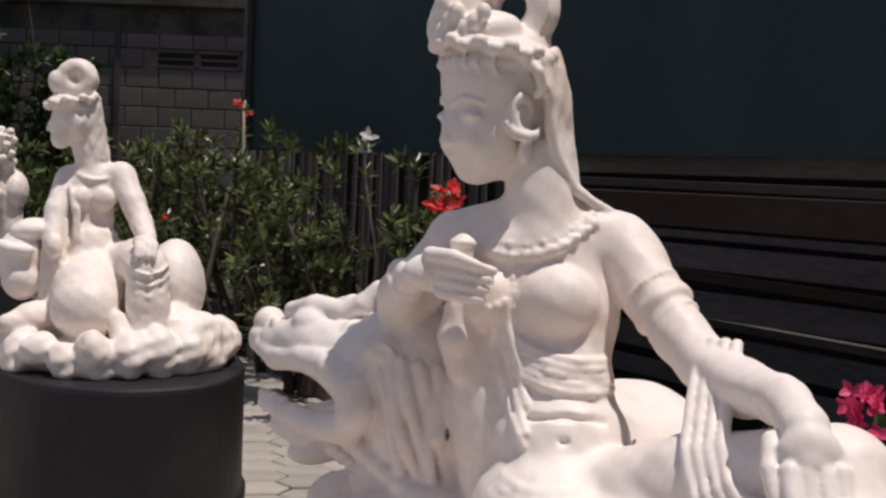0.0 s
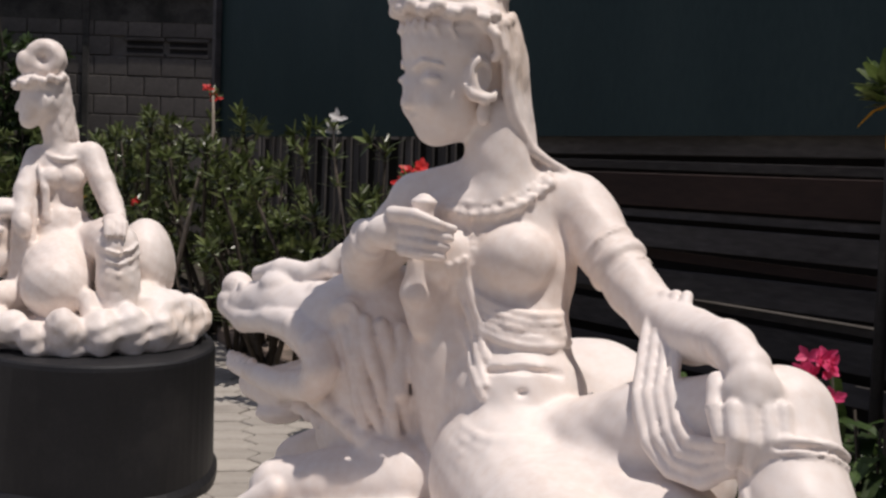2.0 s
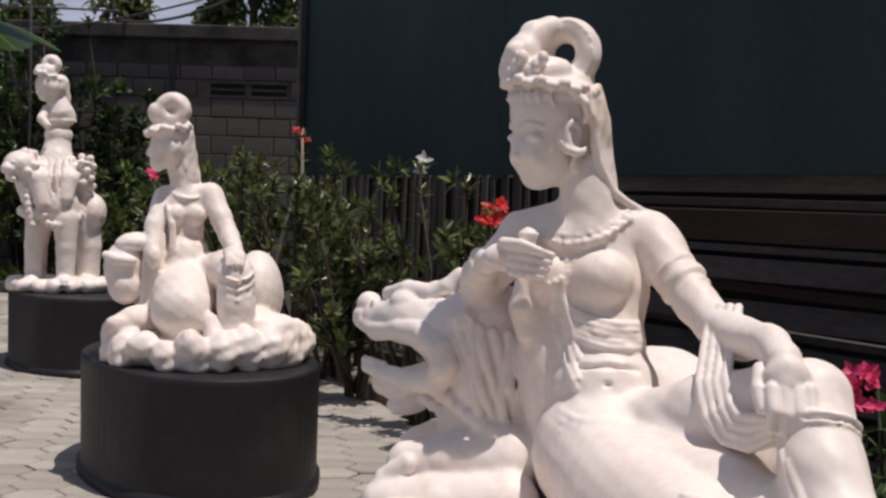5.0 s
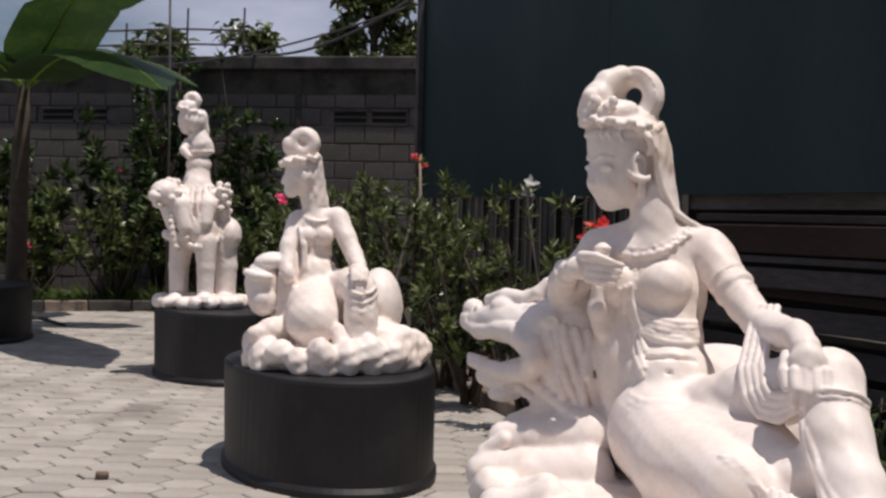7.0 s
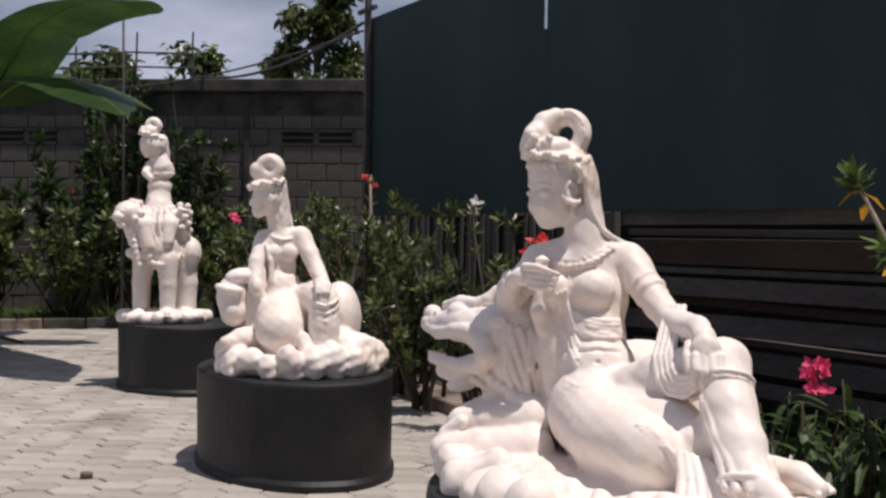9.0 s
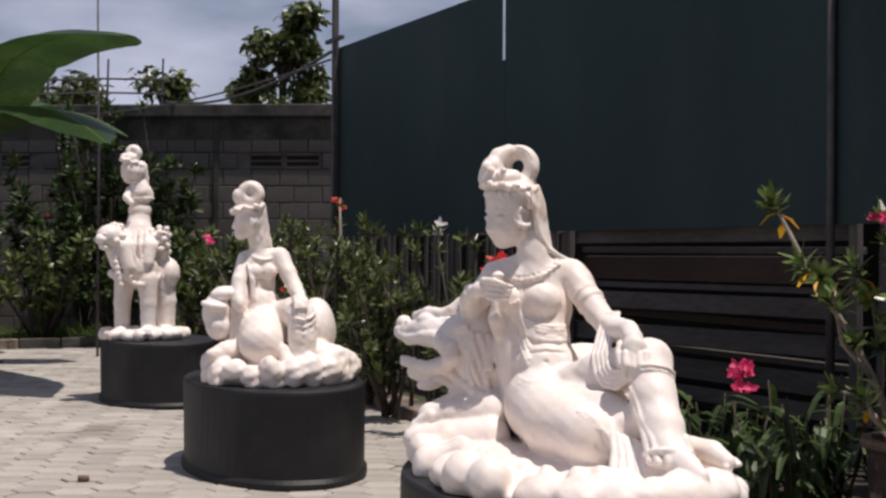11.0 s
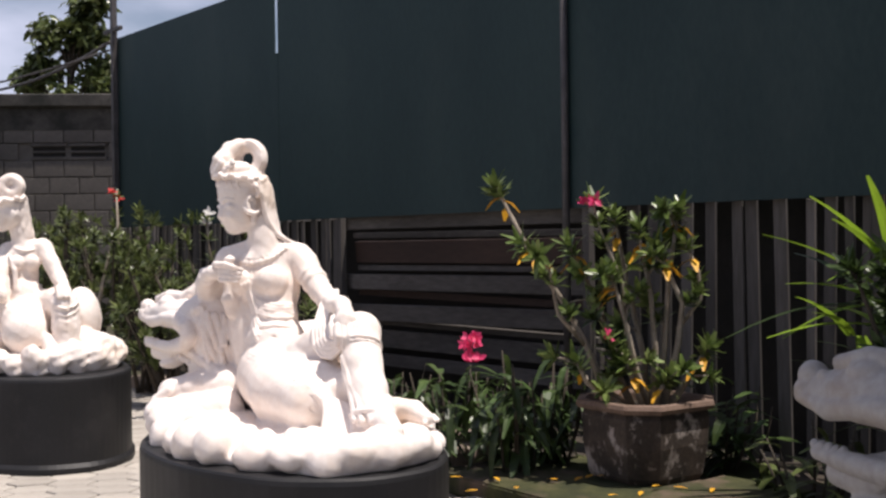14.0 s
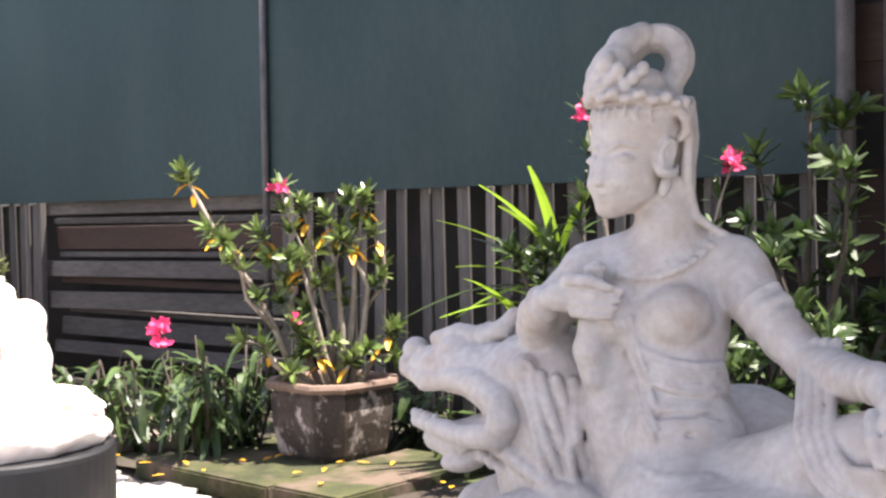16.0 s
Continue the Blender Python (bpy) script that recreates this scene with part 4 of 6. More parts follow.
def riding_figure():
    """A figure upright on the back of a curly-maned lion, its head turned aside."""
    c = Clay((-0.62, -0.62, -0.04), (0.62, 0.62, 1.84), 0.0105)
    rng = random.Random(8)
    c.ell((0.03, 0, 0.04), (0.36, 0.32, 0.07), 0, 0, 0.02)
    for i in range(18):
        a = 2 * math.pi * i / 18
        c.ell((0.03 + 0.33 * math.cos(a), 0.30 * math.sin(a), 0.04 + rng.uniform(0, 0.02)), (rng.uniform(0.05, 0.09), 0.07, 0.06), 20 * i, 0, 0.02)
    c.roughen(0.008, 38, 3)
    # lion: trunk, legs with paws
    c.ell((0.00, 0.10, 0.62), (0.23, 0.34, 0.18), 0, 0, 0.05)
    c.ell((-0.01, -0.12, 0.64), (0.145, 0.16, 0.17), 0, 0, 0.04)
    for x, y, r in ((0.045, -0.20, 0.072), (-0.18, -0.06, 0.070), (0.215, -0.02, 0.090), (0.16, 0.28, 0.07), (-0.15, 0.28, 0.07)):
        c.chain([(x * 0.85, y, 0.54, r * 1.35), (x, y - 0.02, 0.34, r), (x, y - 0.03, 0.10, r * 0.9)], 0.03)
        c.ell((x - 0.01, y - 0.07, 0.09), (0.068, 0.090, 0.045), 0, 0, 0.02)
        for k in range(3):
            c.cap((x - 0.045 + 0.035 * k, y - 0.13, 0.085), (x - 0.047 + 0.036 * k, y - 0.155, 0.065), 0.020, 0.016, 0.006)
    c.ell((0.245, -0.02, 0.60), (0.095, 0.15, 0.14), 0, 0, 0.03)
    # lion: head drooping to one side with curls
    c.chain([(-0.16, -0.08, 0.72, 0.13), (-0.24, -0.10, 0.88, 0.11)], 0.04)
    c.ell((-0.285, -0.14, 0.94), (0.120, 0.115, 0.105), 20, 0, 0.03)
    c.ell((-0.365, -0.20, 0.905), (0.058, 0.070, 0.050), 20, 20, 0.02)
    c.ell((-0.345, -0.20, 0.835), (0.045, 0.055, 0.026), 20, 20, 0.010)
    c.ell((-0.335, -0.24, 0.955), (0.020, 0.016, 0.016), 0, 0, 0.004)
    for i in range(30):
        a, b = rng.uniform(0, 6.28), rng.uniform(-0.9, 1.3)
        c.ell((-0.24 + 0.115 * math.cos(a) * math.cos(b), -0.12 + 0.12 * math.sin(a) * math.cos(b), 0.91 + 0.135 * math.sin(b)), (0.030, 0.030, 0.028), 0, 0, 0.016)
    for i in range(7):
        c.ell((-0.26 + 0.012 * i, -0.20 - 0.006 * i, 0.80 - 0.050 * i), (0.034, 0.030, 0.034), 0, 0, 0.006)
    c.chain([(-0.27, -0.14, 0.60, 0.040), (-0.22, -0.20, 0.575, 0.044), (-0.12, -0.25, 0.575, 0.030)], 0.01)
    # curled tuft standing on the haunch
    c.chain([(0.20, 0.0, 0.66, 0.075), (0.17, -0.06, 0.80, 0.060), (0.15, -0.09, 0.93, 0.070)], 0.03)
    for i in range(20):
        a = i * 2.4
        c.ell((0.155 + 0.075 * math.cos(a), -0.11 + 0.06 * math.sin(a), 0.80 + 0.0115 * i), (0.030, 0.030, 0.028), 0, 0, 0.016)
    # saddle cloth hem
    for i in range(11):
        a = math.pi * (0.05 + 0.9 * i / 10)
        c.ell((-0.005 - 0.150 * math.cos(a), -0.14 - 0.14 * math.sin(a), 0.60 - 0.10 * math.sin(a)), (0.024, 0.022, 0.030), 0, 0, 0.005)
    # rider: skirts and legs, waist, short cape
    c.chain([(-0.03, -0.05, 0.82, 0.165), (-0.035, 0.0, 0.98, 0.125), (-0.025, 0.03, 1.10, 0.100)], 0.04)
    c.chain([(-0.10, -0.06, 0.92, 0.080), (-0.16, -0.20, 0.84, 0.066), (-0.13, -0.24, 0.66, 0.055)], 0.03)
    c.chain([(0.04, -0.06, 0.92, 0.080), (0.06, -0.20, 0.84, 0.066), (0.04, -0.25, 0.70, 0.050)], 0.03)
    for i in range(5):
        c.chain([(-0.13 + 0.05 * i, -0.13 - 0.02 * (2 - abs(i - 2)), 1.00, 0.012), (-0.15 + 0.055 * i, -0.21 - 0.015 * (2 - abs(i - 2)), 0.86, 0.014), (-0.12 + 0.05 * i, -0.25, 0.72, 0.014)], 0.008)
    c.ell((-0.020, 0.02, 1.18), (0.105, 0.085, 0.085), 0, 0, 0.02)
    c.ring((-0.020, 0.02, 1.235), (0, 0, 1), 0.110, 0.012, 0.006, 1.0, up=(0, 1, 0), tall=0.85, cut=True)
    c.ell((-0.015, 0.03, 1.315), (0.120, 0.090, 0.095), 0, -6, 0.010)
    c.chain([(-0.02, 0.03, 1.36, 0.105), (-0.045, 0.02, 1.46, 0.060)], 0.03)
    c.chain([(-0.11, 0.0, 1.36, 0.040), (-0.145, -0.06, 1.29, 0.034), (-0.10, -0.10, 1.24, 0.028)], 0.02)
    c.ring((-0.015, 0.03, 1.285), (-0.05, 0, 1), 0.118, 0.010, 0.005, 1.0, up=(0, 1, 0), tall=0.8)
    # rider: bowed head, hair, crown and coil
    c.ell((-0.085, 0.0, 1.545), (0.112, 0.095, 0.105), 0, 25, 0.02)
    c.ell((-0.125, -0.01, 1.475), (0.056, 0.058, 0.052), 0, 35, 0.02)
    c.cap((-0.178, -0.012, 1.520), (-0.182, -0.012, 1.490), 0.008, 0.012, 0.008)
    c.ell((-0.055, -0.085, 1.530), (0.020, 0.012, 0.034), 0, 0, 0.006)
    c.chain([(-0.02, 0.05, 1.57, 0.070), (0.015, 0.07, 1.46, 0.050), (0.04, 0.08, 1.36, 0.025)], 0.02)
    for i in range(16):
        a = 2 * math.pi * i / 16
        c.ell((-0.095 + 0.098 * math.cos(a), 0.0 + 0.085 * math.sin(a), 1.610 - 0.030 * math.cos(a) + 0.012 * (i % 2)), (0.021, 0.021, 0.020), 0, 0, 0.005)
    c.ell((-0.105, 0.0, 1.655), (0.075, 0.070, 0.055), 0, 0, 0.015)
    c.ell((-0.165, -0.01, 1.660), (0.030, 0.035, 0.042), 0, -15, 0.008)
    c.ring((-0.080, 0.0, 1.705), (-0.2, -0.97, 0.05), 0.042, 0.034, 0.010, 1.3)
    c.ell((-0.078, 0.01, 1.70), (0.03, 0.028, 0.03), 0, 0, 0.008)
    c.roughen(0.0014, 90, 9)
    c.floor(0.0)
    return clay_mesh("riding_statue", c, (0, 0, 0), M_MARBLE)


def place_statue(me, key, turn, label, shift=(0, 0), size=1.0, name="marble_statue"):
    ob = new(name, me)
    ob.matrix_basis = pose(PEDS[key].x + shift[0], PEDS[key].y + shift[1], PEDS[key].z, 0, 0, turn) @ Matrix.Scale(size, 4)
    return tagged(ob, label, "statue", "marble statues")


reclining = reclining_figure()
place_statue(reclining, "A", 0, "white marble figure leaning on a lion, one knee raised")
# its neighbour in the shade leans a little more and turns the face outward
reclining_shaded = reclining.copy()
for v in reclining_shaded.vertices:
    w = min(1.0, max(0.0, (v.co.z - 0.86) / 0.07))
    turned = Matrix.Rotation(radians(12.0 * w * w * (3 - 2 * w)), 3, "Z") @ Vector((v.co.x + 0.16, v.co.y - 0.36, 0))
    v.co.x, v.co.y = turned.x - 0.16 + 0.15 * max(0.0, v.co.z - 0.70) - 0.012, turned.y + 0.36
# swap in the marble darkened to stand in for shade
reclining_shaded.materials.clear()
reclining_shaded.materials.append(M_MARBLE_SHADED)
place_statue(reclining_shaded, "D", -23, "greyish marble figure leaning on a lion, shade put into its colour", (-0.018, 0.0))
place_statue(seated_figure(), "B", 13.5, "white marble figure seated on rock beside a lion", (0.06, -0.14), 1.03)
place_statue(riding_figure(), "C", 22, "white marble figure riding a curly-maned lion", (-0.15, -0.05), 1.07)

# ---- fence details ----
def batten(name, s, out, z0, z1, wide, deep, mat, label, lean=0.0):
    bm = bmesh.new()
    add_box(bm, fence_pose(s, out, (z0 + z1) / 2, 0, lean, 0), wide, deep, z1 - z0, 0.004)
    return part(name, bm, mat)


post = batten("fence_post", 0.0, 0.05, 0.0, 4.75, 0.07, 0.07, M_POST, "")
bm = bmesh.new()
add_box(bm, fence_pose(0.0, 0.06, 4.18), 0.5, 0.05, 0.05, 0.004)
tagged(part("bracket", bm, M_POST, post), "steel bracket")
tagged(post, "tall dark steel post at the end of the fence", "post", "fence posts")
strip = batten("fence_batten", SPAN - 0.11, 0.0, 1.62, 3.36, 0.07, 0.02, M_SHEET, "")
tagged(strip, "dark batten over a sheet joint with a bright gap above", "batten", "fence battens")
for s, w in ((2 * SPAN, 0.055), (12.40, 0.10)):
    bm = bmesh.new()
    tube(bm, [fence_at(s, 0.055, 0.0), fence_at(s, 0.055, 2.2), fence_at(s, 0.055, 4.1)], [w / 2 + 0.004, w / 2, w / 2], 10)
    tagged(part("fence_post", bm, M_POST, smooth=True), "round weathered steel post before the green sheets", "post", "fence posts")

# added near-black sheets stand in for the shade behind the boards
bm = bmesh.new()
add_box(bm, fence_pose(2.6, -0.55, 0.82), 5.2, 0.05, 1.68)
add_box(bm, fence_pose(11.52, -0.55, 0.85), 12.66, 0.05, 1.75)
tagged(part("wall_gap_shade", bm, M_DARK_VOID), "added dark sheet for the shade in the fence gaps", "wall", kind="structure")

# upright boards below the sheets
slats = new("slat_fence")
tagged(slats, "upright weathered boards with gaps below the green sheets", "board fence")
slats.matrix_basis = Matrix.Identity(4)
rng = random.Random(21)
s = 0.1
while s < 12.3:
    if 5.05 < s < 8.15:
        s = 8.2
    w = rng.uniform(0.045, 0.115)
    bm = bmesh.new()
    add_box(bm, fence_pose(s + w / 2, -0.05 + rng.uniform(-0.015, 0.015), 0.84, 0, rng.uniform(-1.8, 1.8), 0), w, 0.018, 1.66 + rng.uniform(-0.03, 0.06), 0.003)
    part("board", bm, M_SLAT, slats)
    s += w + rng.choice((0.02, 0.05, 0.08, 0.13))

# stacked planks leaning in the middle bay
stack = new("plank_stack")
tagged(stack, "stack of long weathered planks stored behind the fence", "planks")
z = 0.30
for i, (h, mat, depth) in enumerate(((0.11, M_PLANK, 0.0), (0.16, M_PLANK, -0.05), (0.05, M_PLANK, -0.12), (0.15, M_PLANK, 0.02), (0.06, M_BROWN, -0.1), (0.14, M_PLANK, 0.0), (0.05, M_PLANK, -0.1), (0.20, M_BROWN, -0.06), (0.05, M_PLANK, -0.02), (0.13, M_PLANK, 0.02), (0.04, M_PLANK, -0.02))):
    bm = bmesh.new()
    add_box(bm, fence_pose(6.62 + rng.uniform(-0.1, 0.1), -0.14 + depth, z + h / 2, rng.uniform(-6, 6), rng.uniform(-0.9, 0.9), 0), 3.15 + rng.uniform(-0.2, 0.1), 0.05, h, 0.004)
    part("plank", bm, mat, stack)
    z += h + rng.uniform(0.015, 0.05)
for s0 in (5.0, 8.22):
    bm = bmesh.new()
    add_box(bm, fence_pose(s0, -0.04, 0.84), 0.07, 0.06, 1.66, 0.004)
    part("upright", bm, M_SLAT, stack)

# shed beyond the end of the fence
shed = new("timber_shed")
tagged(shed, "dark brown timber shed wall beyond the fence", "shed")
for i in range(17):
    bm = bmesh.new()
    add_box(bm, fence_pose(14.43, -0.12 - 0.012 * (i % 2), 0.14 + 0.28 * i), 4.1, 0.04, 0.300, 0.004)
    part("board", bm, M_BROWN if i % 3 else M_DARK_VOID, shed)
bm = bmesh.new()
add_box(bm, fence_pose(12.62, -0.06, 2.0), 0.10, 0.10, 4.0, 0.006)
part("post", bm, M_SLAT, shed)

# ---- bed along the fence ----
bm = bmesh.new()
pts = [(-3.0, 12.2), (-1.62, 8.9), (1.05, 3.7), (3.2, 0.3), (5.4, 0.3), (4.7, 1.9), (2.3, 5.5), (-2.1, 12.2)]
bm.faces.new([bm.verts.new((x, y, 0.03)) for x, y in pts])
bmesh.ops.triangulate(bm, faces=bm.faces[:])
bmesh.ops.subdivide_edges(bm, edges=bm.edges[:], cuts=12, use_grid_fill=True)
for v in bm.verts:
    v.co.z += 0.05 * noise.noise(v.co * 1.7) + 0.03 * noise.noise(v.co * 5)
tagged(part("ground_bed", bm, M_SOIL, smooth=True), "dark damp soil of the planting bed", "soil", kind="structure")

kerb = new("bed_kerb")
tagged(kerb, "worn brown concrete kerb slabs edging the planting bed", "kerb")
a, b = Vector((-1.50, 8.95, 0)), Vector((1.02, 4.02, 0))
n = 9
ang = math.degrees(math.atan2((b - a).y, (b - a).x))
for i in range(n):
    p = a.lerp(b, (i + 0.5) / n)
    bm = bmesh.new()
    add_box(bm, pose(p.x, p.y, 0.04, rng.uniform(-1, 1), rng.uniform(-1, 1), ang + rng.uniform(-0.8, 0.8)), (b - a).length / n - 0.012, 0.30, 0.14, 0.012)
    part("kerb_slab", bm, M_KERB, kerb)


def slab_mesh(corners, z0, z1):
    bm = bmesh.new()
    top = [bm.verts.new((x, y, z1)) for x, y in corners]
    low = [bm.verts.new((x, y, z0)) for x, y in corners]
    bm.faces.new(top)
    bm.faces.new(low[::-1])
    for k in range(len(corners)):
        m = (k + 1) % len(corners)
        bm.faces.new((low[k], low[m], top[m], top[k]))
    bmesh.ops.recalc_face_normals(bm, faces=bm.faces[:])
    bmesh.ops.bevel(bm, geom=bm.edges[:], offset=0.012, segments=2, affect="EDGES")
    return bm


tagged(part("stone_slab", slab_mesh([(1.12, 3.55), (1.72, 2.55), (2.62, 2.95), (2.02, 3.98)], -0.03, 0.085), M_MOSS), "mossy concrete slab under the potted shrub", "slab", "slabs by the bed")
tagged(part("stone_slab", slab_mesh([(1.74, 2.53), (2.0, 2.12), (3.0, 2.72), (2.66, 3.2)], -0.03, 0.095), M_MOSS), "mossy concrete slab at the edge of the paving", "slab", "slabs by the bed")
tagged(part("stone_slab", slab_mesh([(1.04, 4.6), (1.22, 4.0), (1.72, 4.35), (1.5, 5.0)], -0.03, 0.12), M_KERB), "pale worn concrete slab beside low leafy plants", "slab", "slabs by the bed")

# ---- potted shrub ----
POT = Vector((2.245, 3.30, 0.09))
pot = new("plant_pot")
pot.matrix_basis = pose(POT.x, POT.y, POT.z) @ Matrix.Diagonal((0.79, 0.79, 1, 1))
tagged(pot, "eight-sided old concrete pot blotched with pale lichen", "plant pot")


def octagon(r, z, chamfer=0.42):
    k = r * (1 - chamfer)
    return [Vector(p) for p in ((-k, -r, z), (k, -r, z), (r, -k, z), (r, k, z), (k, r, z), (-k, r, z), (-r, k, z), (-r, -k, z))]


def loft(rings, cap_low=True, cap_top=True):
    bm = bmesh.new()
    vs = [[bm.verts.new(p) for p in ring] for ring in rings]
    n = len(rings[0])
    for r0, r1 in zip(vs, vs[1:]):
        for k in range(n):
            bm.faces.new((r0[k], r0[(k + 1) % n], r1[(k + 1) % n], r1[k]))
    if cap_low:
        bm.faces.new(vs[0][::-1])
    if cap_top:
        bm.faces.new(vs[-1])
    return bm


turn = Matrix.Rotation(radians(28), 3, "Z")


def spun(rings):
    return [[turn @ p for p in ring] for ring in rings]


part("bowl", loft(spun([octagon(0.335, 0.0), octagon(0.355, 0.03), octagon(0.39, 0.20), octagon(0.40, 0.355), octagon(0.385, 0.375), octagon(0.385, 0.39)]), cap_top=False), M_POT, pot)
part("rim", loft(spun([octagon(0.385, 0.385), octagon(0.425, 0.392), octagon(0.435, 0.415), octagon(0.425, 0.437), octagon(0.375, 0.44), octagon(0.36, 0.42), octagon(0.35, 0.33)]), cap_low=False, cap_top=False), M_RIM, pot, "worn reddish rim")
part("soil", loft(spun([octagon(0.352, 0.36), octagon(0.352, 0.375)])), M_SOIL, pot)


def shrub(name, at, trunks, label, seed, leaf=(0.085, 0.03), rosette=9, leaf_mat=None, stem_mat=None, group="", extra_yellow=0, flowers=(), fill=0):
    """A desert-rose-like shrub: bare bent stems that end in leaf rosettes. trunks: bent lines from the base."""
    rng = random.Random(seed)
    thing = new(name)
    thing.matrix_basis = pose(*at)
    leaves, gold = Leaves(), Leaves()
    for pts, r0, r1 in trunks:
        stems = bmesh.new()
        n = len(pts)
        tube(stems, pts, [r0 + (r1 - r0) * i / (n - 1) for i in range(n)], 7)
        tip, axis = Vector(pts[-1]), (Vector(pts[-1]) - Vector(pts[-2])).normalized()
        leaves.rosette(tip, axis, rosette, leaf[0], leaf[1], rng, (0.25, 1.35))
        leaves.rosette(tip - axis * 0.05, axis, rosette - 2, leaf[0] * 0.95, leaf[1], rng, (0.7, 1.5))
        for k in range(extra_yellow):
            if rng.random() < 0.75:
                a = rng.uniform(0, 6.28)
                gold.blade(tip - axis * rng.uniform(0.06, 0.14), (math.cos(a), math.sin(a), -0.25), (0, 0, 1), leaf[0] * 1.0, leaf[1] * 1.1, 0.4, 0.2, 2)
        for k in range(fill):
            u = rng.uniform(0.35, 1.0)
            i = min(n - 2, int(u * (n - 1)))
            p = Vector(pts[i]).lerp(Vector(pts[i + 1]), u * (n - 1) - i)
            d = Vector((rng.uniform(-1, 1), rng.uniform(-1, 1), rng.uniform(0.1, 1.0))).normalized()
            q = p + d * rng.uniform(0.06, 0.16)
            tube(stems, [p, p.lerp(q, 0.5) + Vector((0, 0, 0.01)), q], [r1 * 0.8, r1 * 0.6, r1 * 0.45], 5)
            leaves.rosette(q, d, rosette, leaf[0] * rng.uniform(0.7, 1.0), leaf[1], rng, (0.25, 1.4))
        part("stem", stems, stem_mat or M_STEM, thing, smooth=True)
    if gold.v:
        gold.make("yellow_foliage", M_YELLOW, thing, "yellowed fading leaves")
    for p, mat, size, count in flowers:
        bl = Leaves()
        p = Vector(p)
        foot = Vector((p.x * 0.35, p.y * 0.35, max(0.0, p.z * 0.3)))
        twig = bmesh.new()
        tube(twig, [foot, foot.lerp(p, 0.4) + Vector((0.05, 0, 0.03)), foot.lerp(p, 0.8), p - Vector((0, 0, size * 0.5))], [0.012, 0.010, 0.007, 0.005], 6)
        part("twig", twig, M_STEM, thing, smooth=True)
        for q in (1.0, 0.86, 0.72):
            leaves.rosette(foot.lerp(p, q) - Vector((0, -0.03, 0.03)), (0.1, -0.1, 1), rosette, leaf[0], leaf[1], rng, (0.35, 1.4))
        for k in range(count):
            o = Vector((rng.uniform(-1, 1), rng.uniform(-1, 1), rng.uniform(-1, 1))) * (size * 0.9 if count > 1 else 0)
            flower(bl, Vector(p) + o, (rng.uniform(-0.6, 0.6), -0.8 + rng.uniform(-0.4, 0.4), 0.5 + rng.uniform(-0.3, 0.4)), size, rng)
        bl.make("flower", mat, thing, "open flower")
    leaves.make("foliage", leaf_mat or M_LEAF, thing)
    return tagged(thing, label, "shrub", group)


B = Vector((POT.x, POT.y, POT.z + 0.37))
L = [
    ([(-0.06, -0.02, -0.02), (-0.24, -0.02, 0.12), (-0.33, 0.0, 0.36), (-0.46, 0.02, 0.62), (-0.62, 0.03, 0.85), (-0.83, 0.03, 1.27)], 0.028, 0.010),
    ([(-0.33, 0.0, 0.36), (-0.50, -0.04, 0.55), (-0.55, -0.05, 0.80), (-0.70, -0.04, 0.95)], 0.015, 0.008),
    ([(-0.05, 0.05, -0.02), (-0.16, 0.08, 0.25), (-0.22, 0.10, 0.55), (-0.40, 0.10, 0.93)], 0.026, 0.010),
    ([(0.02, -0.04, -0.02), (-0.06, -0.05, 0.22), (-0.12, -0.06, 0.50), (-0.20, -0.06, 0.78)], 0.022, 0.010),
    ([(0.03, 0.05, -0.02), (0.02, 0.10, 0.30), (-0.06, 0.12, 0.70), (-0.14, 0.10, 1.10)], 0.024, 0.010),
    ([(0.05, 0.0, -0.02), (0.07, 0.02, 0.35), (0.05, 0.03, 0.65), (-0.02, 0.03, 1.02)], 0.024, 0.010),
    ([(0.08, 0.04, -0.02), (0.14, 0.06, 0.40), (0.16, 0.05, 0.72), (0.22, 0.04, 1.13)], 0.024, 0.010),
    ([(0.10, 0.0, -0.02), (0.19, -0.02, 0.36), (0.22, -0.02, 0.60), (0.12, -0.02, 0.82), (0.08, -0.02, 0.92)], 0.022, 0.010),
    ([(0.13, 0.02, -0.02), (0.28, 0.02, 0.20), (0.38, 0.02, 0.34)], 0.024, 0.012),
    ([(0.20, 0.02, 0.45), (0.34, 0.02, 0.62), (0.33, 0.03, 0.78), (0.25, 0.03, 0.95)], 0.014, 0.008),
    ([(-0.10, -0.06, -0.02), (-0.20, -0.10, 0.06), (-0.36, -0.12, 0.18), (-0.42, -0.12, 0.30)], 0.030, 0.012),
    ([(-0.02, -0.08, -0.02), (-0.10, -0.12, 0.18), (-0.14, -0.13, 0.28)], 0.020, 0.010),
    ([(0.02, -0.10, -0.02), (0.05, -0.14, 0.12), (0.10, -0.15, 0.20)], 0.018, 0.010),
]
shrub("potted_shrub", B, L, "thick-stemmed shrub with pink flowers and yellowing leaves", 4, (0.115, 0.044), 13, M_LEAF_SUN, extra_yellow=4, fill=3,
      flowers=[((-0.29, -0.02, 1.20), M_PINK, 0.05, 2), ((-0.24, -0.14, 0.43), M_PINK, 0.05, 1)])

